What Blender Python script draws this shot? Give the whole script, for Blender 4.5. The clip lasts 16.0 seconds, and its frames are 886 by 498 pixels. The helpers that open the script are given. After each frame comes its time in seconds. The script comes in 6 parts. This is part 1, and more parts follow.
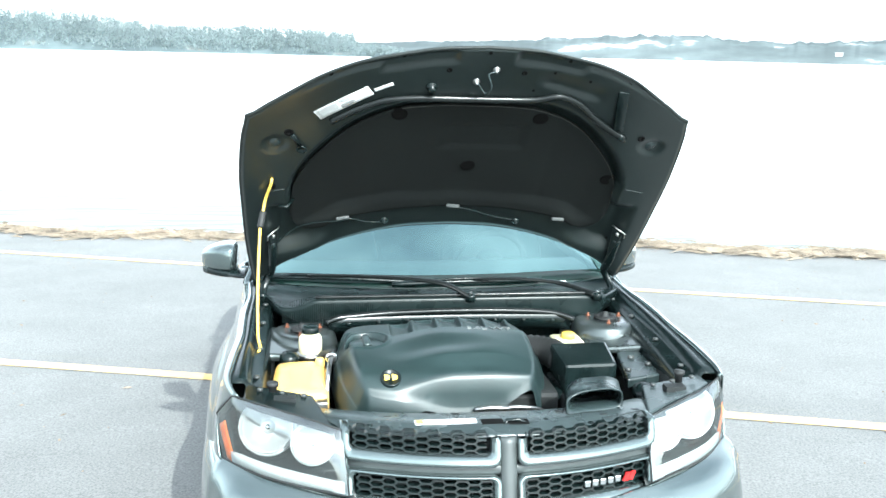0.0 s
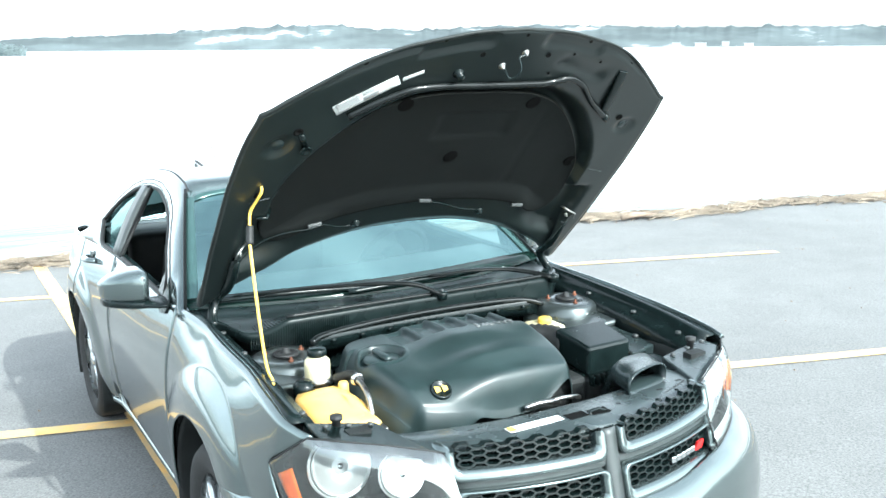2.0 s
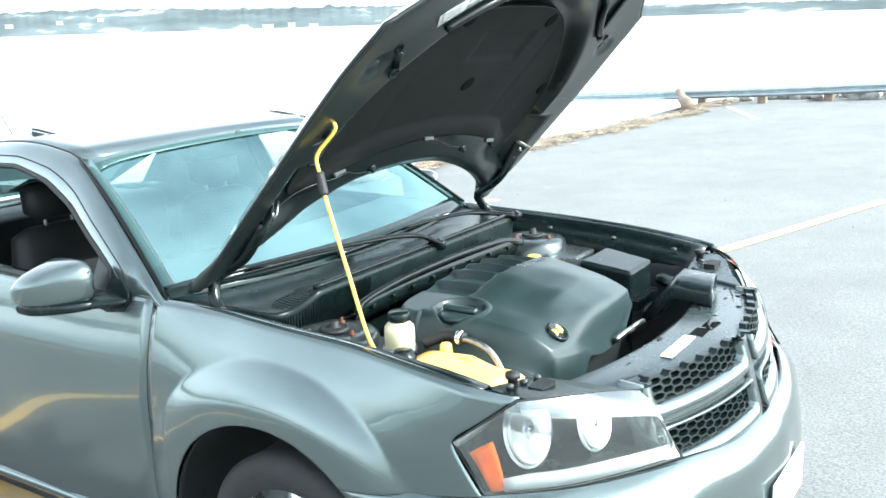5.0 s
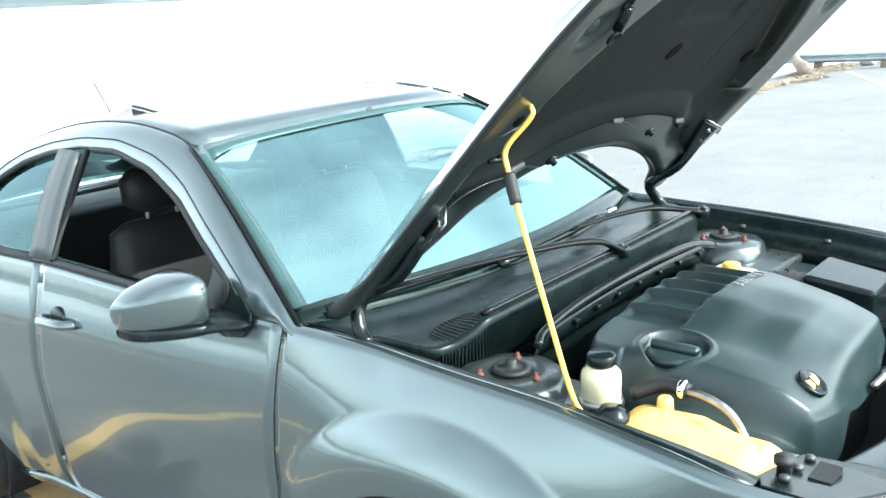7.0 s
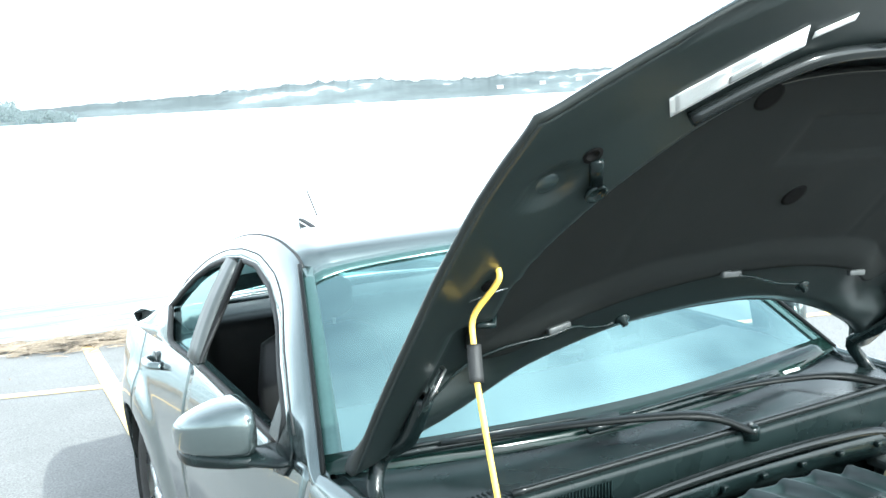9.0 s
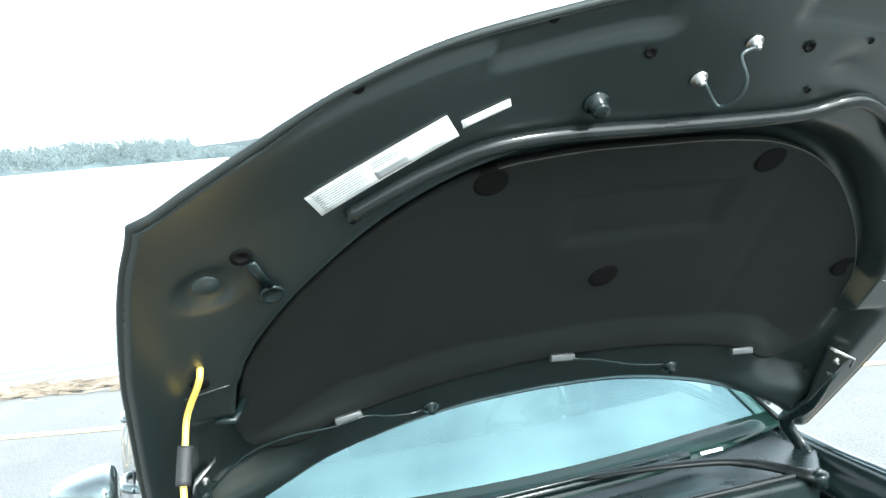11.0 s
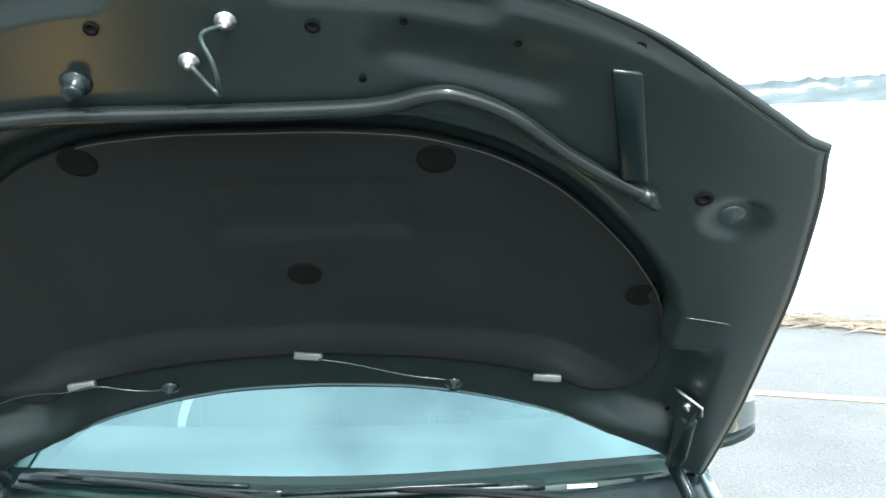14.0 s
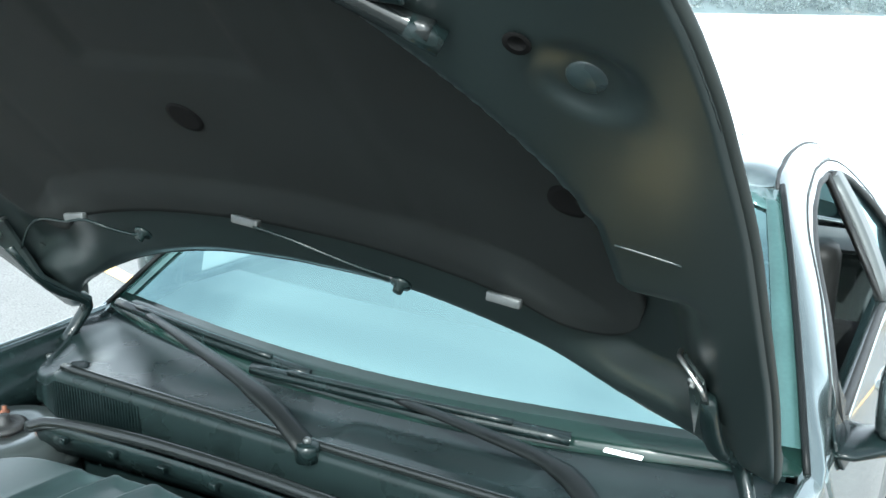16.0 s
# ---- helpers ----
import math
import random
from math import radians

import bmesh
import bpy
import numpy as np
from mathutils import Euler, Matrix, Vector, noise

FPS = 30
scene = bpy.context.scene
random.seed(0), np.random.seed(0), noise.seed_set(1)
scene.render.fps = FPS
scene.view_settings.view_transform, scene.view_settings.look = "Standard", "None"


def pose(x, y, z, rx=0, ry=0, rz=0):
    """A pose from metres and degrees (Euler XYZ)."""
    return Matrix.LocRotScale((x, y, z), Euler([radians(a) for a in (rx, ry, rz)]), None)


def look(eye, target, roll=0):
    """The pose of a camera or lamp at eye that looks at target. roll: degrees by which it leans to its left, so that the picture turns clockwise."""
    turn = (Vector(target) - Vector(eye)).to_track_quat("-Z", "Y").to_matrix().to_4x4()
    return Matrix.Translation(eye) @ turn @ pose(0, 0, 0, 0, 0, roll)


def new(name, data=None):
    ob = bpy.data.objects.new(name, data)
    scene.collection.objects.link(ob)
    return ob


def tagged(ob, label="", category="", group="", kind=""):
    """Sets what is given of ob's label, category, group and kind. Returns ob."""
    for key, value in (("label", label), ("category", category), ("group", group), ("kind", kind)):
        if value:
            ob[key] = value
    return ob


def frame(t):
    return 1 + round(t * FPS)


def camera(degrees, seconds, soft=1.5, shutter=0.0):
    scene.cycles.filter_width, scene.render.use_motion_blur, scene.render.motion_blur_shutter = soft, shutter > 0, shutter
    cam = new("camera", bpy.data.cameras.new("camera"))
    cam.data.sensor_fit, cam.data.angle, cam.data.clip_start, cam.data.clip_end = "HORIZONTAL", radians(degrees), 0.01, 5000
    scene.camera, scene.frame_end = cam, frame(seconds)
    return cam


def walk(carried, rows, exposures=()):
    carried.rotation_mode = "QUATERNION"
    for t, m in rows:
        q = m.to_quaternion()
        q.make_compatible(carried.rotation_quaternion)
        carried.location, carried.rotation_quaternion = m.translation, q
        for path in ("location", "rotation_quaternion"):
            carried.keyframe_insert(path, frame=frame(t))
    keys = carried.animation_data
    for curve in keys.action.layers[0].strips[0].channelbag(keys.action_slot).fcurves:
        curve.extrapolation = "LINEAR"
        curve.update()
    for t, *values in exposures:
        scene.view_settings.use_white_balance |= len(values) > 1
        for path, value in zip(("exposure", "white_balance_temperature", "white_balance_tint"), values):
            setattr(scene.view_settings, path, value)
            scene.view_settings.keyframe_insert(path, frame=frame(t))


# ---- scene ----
cam = camera(51.6, 16.0)
PATH = [
    (0, (-0.594, 0.242, 1.984), (-0.295, 2.175, 1.567), 1.4),
    (0.5, (-0.885, 0.346, 1.97), (-0.413, 2.239, 1.526), 0.8),
    (1, (-1.148, 0.547, 1.97), (-0.482, 2.382, 1.538), 0.5),
    (1.5, (-1.482, 0.651, 1.985), (-0.608, 2.401, 1.569), -0.5),
    (2, (-1.678, 0.831, 1.953), (-0.695, 2.519, 1.524), -0.4),
    (2.5, (-1.833, 1.042, 1.947), (-0.734, 2.667, 1.56), -0.4),
    (3, (-2.098, 1.188, 1.946), (-0.82, 2.675, 1.551), -0.4),
    (3.5, (-2.274, 1.372, 1.915), (-0.901, 2.762, 1.483), 0.1),
    (3.7, (-2.324, 1.486, 1.894), (-0.91, 2.833, 1.464), 0.1),
    (5.8, (-2.594, 2.419, 1.734), (-0.927, 3.365, 1.165), -1.3),
    (6, (-2.595, 2.516, 1.734), (-0.921, 3.438, 1.144), -0.8),
    (6.5, (-2.448, 2.618, 1.721), (-0.843, 3.646, 1.114), -1.0),
    (7, (-2.201, 2.657, 1.744), (-0.717, 3.882, 1.198), -2.5),
    (7.5, (-1.997, 2.743, 1.763), (-0.588, 4.073, 1.268), -3.5),
    (8, (-1.832, 2.688, 1.771), (-0.524, 4.139, 1.34), -4.7),
    (8.2, (-1.76, 2.616, 1.78), (-0.546, 4.153, 1.376), -4.2),
    (10.3, (-1.002, 2.223, 1.836), (-0.314, 4.077, 1.538), -5.4),
    (10.5, (-0.934, 2.209, 1.847), (-0.268, 4.072, 1.552), -5.9),
    (11, (-0.764, 2.195, 1.849), (-0.157, 4.084, 1.602), -4.8),
    (11.5, (-0.587, 2.063, 1.862), (-0.081, 3.992, 1.706), -4.2),
    (12, (-0.378, 1.935, 1.874), (0.01, 3.888, 1.692), -4.6),
    (12.5, (-0.247, 2.019, 1.864), (0.07, 3.986, 1.686), -2.5),
    (13, (-0.076, 2.081, 1.86), (0.155, 4.056, 1.647), -2.9),
    (13.5, (0.173, 2.065, 1.854), (0.233, 4.049, 1.611), -2.2),
    (14, (0.299, 2.19, 1.824), (0.25, 4.168, 1.532), -1.8),
    (14.5, (0.43, 2.317, 1.81), (0.336, 4.273, 1.406), -2.6),
    (15, (0.732, 2.373, 1.807), (0.235, 4.266, 1.395), -1.4),
    (15.5, (0.891, 2.574, 1.756), (0.163, 4.387, 1.326), -1.1),
    (16, (0.982, 2.766, 1.724), (0.024, 4.444, 1.208), 0.9),
]
walk(cam, [(t, look(eye, target, roll)) for t, eye, target, roll in PATH], [(0.0, 1.2, 5900, 0), (2.0, 1.1, 5900, 0), (3.7, 1.1, 5900, 0), (6.0, 1.2, 5900, 0), (8.2, 1.2, 5900, 0), (10.3, 1.33, 5900, 0), (13.5, 1.31, 5900, 0), (15.0, 1.19, 5900, 0), (16.0, 1.15, 5900, 0)])

# ---- world and light ----
world = bpy.data.worlds.new("sky")
scene.world = world
world.use_nodes = True
wn = world.node_tree
sky = wn.nodes.new("ShaderNodeTexSky")
sky.sky_type, sky.sun_disc = "NISHITA", False
sky.sun_elevation, sky.sun_rotation = radians(40), radians(162)
sky.air_density, sky.dust_density = 1.0, 2.0
haze = wn.nodes.new("ShaderNodeHueSaturation")
haze.inputs["Saturation"].default_value, haze.inputs["Value"].default_value = 0.6, 1.0
wn.links.new(sky.outputs[0], haze.inputs["Color"])
# thin broken cloud over the whole sky
cloud = wn.nodes.new("ShaderNodeHueSaturation")
cloud.inputs["Saturation"].default_value, cloud.inputs["Value"].default_value = 0.22, 2.45
wn.links.new(sky.outputs[0], cloud.inputs["Color"])
sky_co, puff, cover_ramp, sky_mix = (wn.nodes.new("ShaderNode" + k) for k in ("TexCoord", "TexNoise", "MapRange", "Mix"))
puff.inputs["Scale"].default_value, puff.inputs["Detail"].default_value = 1.7, 5
cover_ramp.inputs["From Min"].default_value, cover_ramp.inputs["From Max"].default_value = 0.27, 0.5
sky_mix.data_type = "RGBA"
wn.links.new(sky_co.outputs["Generated"], puff.inputs["Vector"])
wn.links.new(puff.outputs["Fac"], cover_ramp.inputs["Value"])
wn.links.new(cover_ramp.outputs[0], sky_mix.inputs["Factor"])
wn.links.new(haze.outputs[0], sky_mix.inputs["A"])
wn.links.new(cloud.outputs[0], sky_mix.inputs["B"])
wn.links.new(sky_mix.outputs["Result"], wn.nodes["Background"].inputs[0])
wn.nodes["Background"].inputs[1].default_value = 0.15
sun_data = bpy.data.lights.new("sun", "SUN")
sun_data.energy, sun_data.angle, sun_data.color = 3.2, radians(0.6), (1.0, 0.96, 0.9)
sun = new("sun", sun_data)
sun.matrix_world = look((3.6, -11.4, 10), (0, 0, 0))


# ---- materials ----
def mat(name, col, rough=0.5, metal=0.0, var=0.12, scale=8.0, fine=120.0, bump=0.0, coat=0.0, spec=0.5, col2=None, rvar=0.1):
    """Principled surface with colour variation at two scales, gloss variation and fine relief."""
    m = bpy.data.materials.new(name)
    m.use_nodes = True
    t = m.node_tree
    b = t.nodes["Principled BSDF"]
    b.inputs["Roughness"].default_value, b.inputs["Metallic"].default_value = rough, metal
    b.inputs["Specular IOR Level"].default_value = spec
    b.inputs["Coat Weight"].default_value, b.inputs["Coat Roughness"].default_value = coat, 0.04
    co = t.nodes.new("ShaderNodeTexCoord")
    big = t.nodes.new("ShaderNodeTexNoise")
    big.inputs["Scale"].default_value, big.inputs["Detail"].default_value = scale, 6
    small = t.nodes.new("ShaderNodeTexNoise")
    small.inputs["Scale"].default_value, small.inputs["Detail"].default_value = fine, 3
    for n in (big, small):
        t.links.new(co.outputs["Object"], n.inputs["Vector"])
    add = t.nodes.new("ShaderNodeMath")
    add.operation = "MULTIPLY_ADD"
    t.links.new(small.outputs["Fac"], add.inputs[0])
    add.inputs[1].default_value = 0.45
    t.links.new(big.outputs["Fac"], add.inputs[2])
    ramp = t.nodes.new("ShaderNodeMapRange")
    ramp.inputs["From Min"].default_value, ramp.inputs["From Max"].default_value = 0.45, 1.0
    t.links.new(add.outputs[0], ramp.inputs["Value"])
    mix = t.nodes.new("ShaderNodeMix")
    mix.data_type = "RGBA"
    c2 = col2 or tuple(c * (1 - 1.6 * var) for c in col)
    c1 = tuple(min(1, c * (1 + var)) for c in col)
    mix.inputs["A"].default_value, mix.inputs["B"].default_value = (*c2, 1), (*c1, 1)
    t.links.new(ramp.outputs[0], mix.inputs["Factor"])
    t.links.new(mix.outputs["Result"], b.inputs["Base Color"])
    rr = t.nodes.new("ShaderNodeMapRange")
    rr.inputs["To Min"].default_value, rr.inputs["To Max"].default_value = max(0.02, rough - rvar), min(1, rough + rvar)
    t.links.new(big.outputs["Fac"], rr.inputs["Value"])
    t.links.new(rr.outputs[0], b.inputs["Roughness"])
    if bump:
        bp = t.nodes.new("ShaderNodeBump")
        bp.inputs["Strength"].default_value, bp.inputs["Distance"].default_value = bump, 0.003
        t.links.new(small.outputs["Fac"], bp.inputs["Height"])
        t.links.new(bp.outputs[0], b.inputs["Normal"])
    return m


def glass(name, tint, ior=1.6, rough=0.0, veil=0.0, shine=(0.66, 0.97, 1.0)):
    m = bpy.data.materials.new(name)
    m.use_nodes = True
    t = m.node_tree
    t.nodes.remove(t.nodes["Principled BSDF"])
    tr, gl = t.nodes.new("ShaderNodeBsdfTransparent"), t.nodes.new("ShaderNodeBsdfGlossy")
    fr, mx = t.nodes.new("ShaderNodeFresnel"), t.nodes.new("ShaderNodeMixShader")
    tr.inputs[0].default_value = (*tint, 1)
    gl.inputs["Color"].default_value = (*shine, 1)
    gl.inputs["Roughness"].default_value = rough
    fr.inputs[0].default_value = ior
    for i, n in enumerate((fr, tr, gl)):
        t.links.new(n.outputs[0], mx.inputs[i])
    if veil:
        # thin teal diffuse veil painted in for sky reflection, stronger in patches
        df, m2, nz = t.nodes.new("ShaderNodeBsdfDiffuse"), t.nodes.new("ShaderNodeMixShader"), t.nodes.new("ShaderNodeTexNoise")
        df.inputs[0].default_value = (0.5, 0.78, 0.78, 1)
        nz.inputs["Scale"].default_value, nz.inputs["Detail"].default_value = 1.5, 1
        mr = t.nodes.new("ShaderNodeMapRange")
        mr.inputs["To Min"].default_value, mr.inputs["To Max"].default_value = veil * 0.88, veil * 1.12
        t.links.new(nz.outputs["Fac"], mr.inputs["Value"])
        t.links.new(mr.outputs[0], m2.inputs[0])
        t.links.new(mx.outputs[0], m2.inputs[1])
        t.links.new(df.outputs[0], m2.inputs[2])
        mx = m2
    t.links.new(mx.outputs[0], t.nodes["Material Output"].inputs[0])
    return m


PAINT = mat("grey_metallic_paint", (0.122, 0.155, 0.155), 0.19, 0.8, 0.05, 3, 900, 0.015, coat=1.0, rvar=0.03)
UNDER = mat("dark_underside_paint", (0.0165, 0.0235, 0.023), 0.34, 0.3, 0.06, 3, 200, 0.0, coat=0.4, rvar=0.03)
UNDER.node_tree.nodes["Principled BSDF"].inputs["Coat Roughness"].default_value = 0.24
BLACK = mat("black_plastic", (0.0058, 0.0108, 0.0108), 0.24, 0, 0.25, 14, 500, 0.07, spec=0.28)
COVER = mat("satin_black_engine_plastic", (0.0175, 0.031, 0.0315), 0.36, 0, 0.2, 10, 700, 0.06, rvar=0.05, spec=0.5)
PANEL = mat("grey_black_plastic_panel", (0.022, 0.033, 0.034), 0.28, 0, 0.2, 9, 600, 0.07)
RUBBER = mat("black_rubber", (0.014, 0.015, 0.015), 0.6, 0, 0.3, 20, 400, 0.3)
WIPER = mat("black_wiper_paint", (0.005, 0.0065, 0.0065), 0.45, 0, 0.2, 20, 300, 0.05, spec=0.15)
# near-black for inner parts; also paints the shade in gaps, slots and openings
VOID = mat("black_metal_and_void_shade", (0.008, 0.0105, 0.0105), 0.7, 0.0, 0.4, 18, 150, 0.4)
FELT = mat("black_felt_insulation", (0.0064, 0.0084, 0.008), 0.8, 0, 0.2, 8, 900, 0.3, spec=0.25)
SEAL = mat("glossy_black_rubber", (0.009, 0.011, 0.011), 0.13, 0, 0.15, 12, 300, 0.05, rvar=0.04, spec=0.3)
CHROME = mat("chrome", (0.8, 0.82, 0.82), 0.12, 1.0, 0.05, 20, 300)
STEEL = mat("zinc_steel", (0.4, 0.4, 0.39), 0.35, 1.0, 0.2, 60, 500, 0.1)
RUST = mat("rusty_steel", (0.17, 0.065, 0.035), 0.75, 0.3, 0.4, 60, 300, 0.4)
YELLOW = mat("yellow_paint_rod", (0.9, 0.6, 0.1), 0.4, 0, 0.08, 30, 300)
COOLANT = mat("amber_translucent_plastic", (0.9, 0.56, 0.15), 0.35, 0, 0.12, 14, 200, 0.1)
CREAM = mat("cream_translucent_plastic", (0.72, 0.66, 0.42), 0.4, 0, 0.12, 14, 200, 0.1)
GREYCAP = mat("grey_cap_plastic", (0.2, 0.2, 0.2), 0.4, 0, 0.2, 30, 300)
WHITE = mat("white_label_paper", (0.86, 0.88, 0.87), 0.5, 0, 0.05, 30, 300)
INK = mat("grey_label_print", (0.3, 0.31, 0.31), 0.6, 0, 0.1)
SILVER = mat("silver_wheel_paint", (0.6, 0.62, 0.63), 0.28, 0.85, 0.06, 6, 300, coat=0.5)
TYRE = mat("tyre_rubber", (0.02, 0.02, 0.02), 0.75, 0, 0.3, 20, 200, 0.5)
REFLECT = mat("lamp_reflector", (0.9, 0.93, 0.93), 0.34, 0.6, 0.03)
AMBER = mat("amber_lens", (0.9, 0.22, 0.03), 0.15, 0, 0.1, 40, 90, 0.2)
CLEARSTRIP = mat("frosted_lamp_strip", (0.75, 0.78, 0.78), 0.2, 0.3, 0.08, 40, 200)
# black of the foam plugs, also painted where holes and openings are in shade
PLUG = mat("black_foam_and_hole_shade", (0.004, 0.004, 0.004), 0.95, 0, 0.2, spec=0.1)
RADPANEL = mat("satin_black_cover_panel", (0.042, 0.055, 0.057), 0.27, 0, 0.15, 9, 600, 0.05, spec=0.6, rvar=0.05)
COWL = mat("satin_black_cowl_plastic", (0.008, 0.0135, 0.0135), 0.28, 0, 0.2, 9, 500, 0.05, spec=0.2, rvar=0.06)
HEM = mat("dark_folded_hem", (0.018, 0.022, 0.021), 0.5, 0, 0.1, 6, 300, 0.0, spec=0.25)
BAYPAINT = mat("dark_grey_body_paint", (0.07, 0.085, 0.085), 0.3, 0.6, 0.1, 8, 300, 0.05, coat=0.6)
EDGE = mat("pale_felt_edge", (0.08, 0.078, 0.07), 0.8, 0, 0.2)
CLIP = mat("dark_grey_clip_plastic", (0.05, 0.055, 0.055), 0.4, 0, 0.2, 30, 300)
HOUSE = mat("pale_house_siding", (0.36, 0.345, 0.34), 0.8, 0, 0.15, 0.3, 3)
RED = mat("red_enamel", (0.6, 0.02, 0.02), 0.3, 0, 0.1)
SEAT = mat("black_seat_leather", (0.018, 0.019, 0.019), 0.5, 0, 0.2, 12, 300, 0.0, spec=0.25)
DASH = mat("grey_dashboard", (0.06, 0.068, 0.068), 0.6, 0, 0.15, 12, 500, 0.0)
LENS = glass("clear_lamp_lens", (0.93, 0.95, 0.95), 2.5, shine=(0.95, 1, 1))
FOOT = mat("black_green_glass_foot", (0.007, 0.018, 0.015), 0.12, 0, 0.1, spec=0.25)
FRIT = mat("dark_green_glass_border", (0.05, 0.1, 0.096), 0.1, 0.35, 0.1, spec=0.5)
PILLAR = mat("grey_pillar_tape_and_channel_shade", (0.05, 0.058, 0.058), 0.42, 0, 0.1, 12, 300, 0.05)
SCREEN = glass("windscreen_glass", (0.5, 0.7, 0.69), 3.8, veil=0.02, shine=(0.64, 0.97, 0.96))
TINTED = glass("tinted_window_glass", (0.35, 0.42, 0.42), 1.5)
CLEARWIN = glass("clear_window_glass", (0.75, 0.85, 0.84), 1.45)
LINE = mat("worn_yellow_road_paint", (0.74, 0.44, 0.12), 0.7, 0, 0.25, 5, 60, 0.5, col2=(0.5, 0.42, 0.28))
REED = mat("dry_reed", (0.225, 0.185, 0.14), 0.9, 0, 0.4, 3, 40)
WOOD = mat("weathered_driftwood", (0.26, 0.2, 0.15), 0.9, 0, 0.3, 6, 60, 0.6)
ROCK = mat("grey_rock", (0.32, 0.31, 0.29), 0.9, 0, 0.3, 4, 40, 0.8)
GALV = mat("galvanised_steel", (0.45, 0.5, 0.52), 0.45, 0.8, 0.15, 5, 80)


# ---- helpers for building ----
def part(name, bm, material, parent=None, label="", smooth=True, bevel=0.0, thick=0.0, face=None):
    me = bpy.data.meshes.new(name)
    if isinstance(bm, tuple):
        me.from_pydata([tuple(v) for v in bm[0]], [], bm[1])
    else:
        bmesh.ops.recalc_face_normals(bm, faces=bm.faces)
        if face is not None and sum((f.normal * f.calc_area() for f in bm.faces), Vector()).dot(Vector(face)) < 0:
            bmesh.ops.reverse_faces(bm, faces=bm.faces)
        bm.to_mesh(me)
        bm.free()
    me.materials.append(material)
    for p in me.polygons:
        p.use_smooth = smooth
    ob = new(name, me)
    if parent is not None:
        ob.parent = parent
        ob.matrix_parent_inverse = base_of(parent).inverted()
    if thick:
        s = ob.modifiers.new("thick", "SOLIDIFY")
        s.thickness, s.offset = thick, 0
    if bevel:
        b = ob.modifiers.new("bevel", "BEVEL")
        b.width, b.segments, b.limit_method = bevel, 2, "ANGLE"
    if label:
        tagged(ob, label)
    return ob


def base_of(ob):
    """World matrix of a parent: a top-level thing's own pose; parts lie in world metres."""
    return ob.matrix_basis.copy() if ob.parent is None else Matrix()


def thing(name, loc, label, category, group="", kind=""):
    e = new(name)
    e.empty_display_size = 0.1
    e.location = loc
    return tagged(e, label, category, group, kind)


def lerp(a, b, f):
    return a + (b - a) * f


def curve1(pts, x):
    """Smooth-ish piecewise linear lookup."""
    return float(np.interp(x, [p[0] for p in pts], [p[1] for p in pts]))


def curve2(pts, x):
    """Smooth monotone lookup."""
    n = len(pts)
    if x <= pts[0][0]:
        return pts[0][1]
    if x >= pts[-1][0]:
        return pts[-1][1]
    i = 0
    while pts[i + 1][0] < x:
        i += 1
    def slope(k):
        return (pts[k + 1][1] - pts[k][1]) / (pts[k + 1][0] - pts[k][0])
    def tangent(k):
        if k == 0:
            return slope(0)
        if k == n - 1:
            return slope(n - 2)
        a, b = slope(k - 1), slope(k)
        return 0.0 if a * b <= 0 else 2 * a * b / (a + b)
    h = pts[i + 1][0] - pts[i][0]
    t = (x - pts[i][0]) / h
    return ((2 * t ** 3 - 3 * t * t + 1) * pts[i][1] + (t ** 3 - 2 * t * t + t) * h * tangent(i) + (3 * t * t - 2 * t ** 3) * pts[i + 1][1] + (t ** 3 - t * t) * h * tangent(i + 1))


def smooth_curve(pts, n):
    """Catmull-Rom through points."""
    P = [Vector(p) for p in pts]
    P = [P[0] * 2 - P[1]] + P + [P[-1] * 2 - P[-2]]
    out = []
    for i in range(1, len(P) - 2):
        for k in range(n):
            t = k / n
            a, b, c, d = P[i - 1], P[i], P[i + 1], P[i + 2]
            out.append(0.5 * ((2 * b) + (c - a) * t + (2 * a - 5 * b + 4 * c - d) * t * t + (3 * b - a - 3 * c + d) * t ** 3))
    out.append(P[-2])
    return out


def grid(rows, closed=False, cap=False, bm=None):
    """Quad sheet through rows of points."""
    bm = bm or bmesh.new()
    vs = [[bm.verts.new(p) for p in r] for r in rows]
    n = len(vs[0])
    for a, b in zip(vs, vs[1:]):
        for i in range(n if closed else n - 1):
            j = (i + 1) % n
            bm.faces.new((a[i], a[j], b[j], b[i]))
    if cap:
        bm.faces.new(vs[0][::-1])
        bm.faces.new(vs[-1])
    return bm


def tube(path, r, n=10, bm=None, flat=1.0):
    """Round bar along a path; r a number or one per point."""
    P = [Vector(p) for p in path]
    rows, up = [], None
    for i, p in enumerate(P):
        d = (P[min(i + 1, len(P) - 1)] - P[max(i - 1, 0)]).normalized()
        if up is None:
            up = d.orthogonal().normalized()
        up = (up - d * up.dot(d)).normalized()
        side = d.cross(up)
        rr = r[i] if isinstance(r, (list, tuple)) else r
        rows.append([p + up * (rr * flat * math.cos(a)) + side * (rr * math.sin(a)) for a in [2 * math.pi * k / n for k in range(n)]])
    return grid(rows, True, True, bm)


def lathe(prof, centre, axis=(0, 0, 1), n=24, bm=None, cap=True):
    """Solid of revolution: prof is rows of radius, height."""
    ax = Vector(axis).normalized()
    u = ax.orthogonal().normalized()
    v = ax.cross(u)
    c = Vector(centre)
    rows = [[c + ax * h + (u * math.cos(a) + v * math.sin(a)) * max(r, 1e-4) for a in [2 * math.pi * k / n for k in range(n)]] for r, h in prof]
    return grid(rows, True, cap, bm)


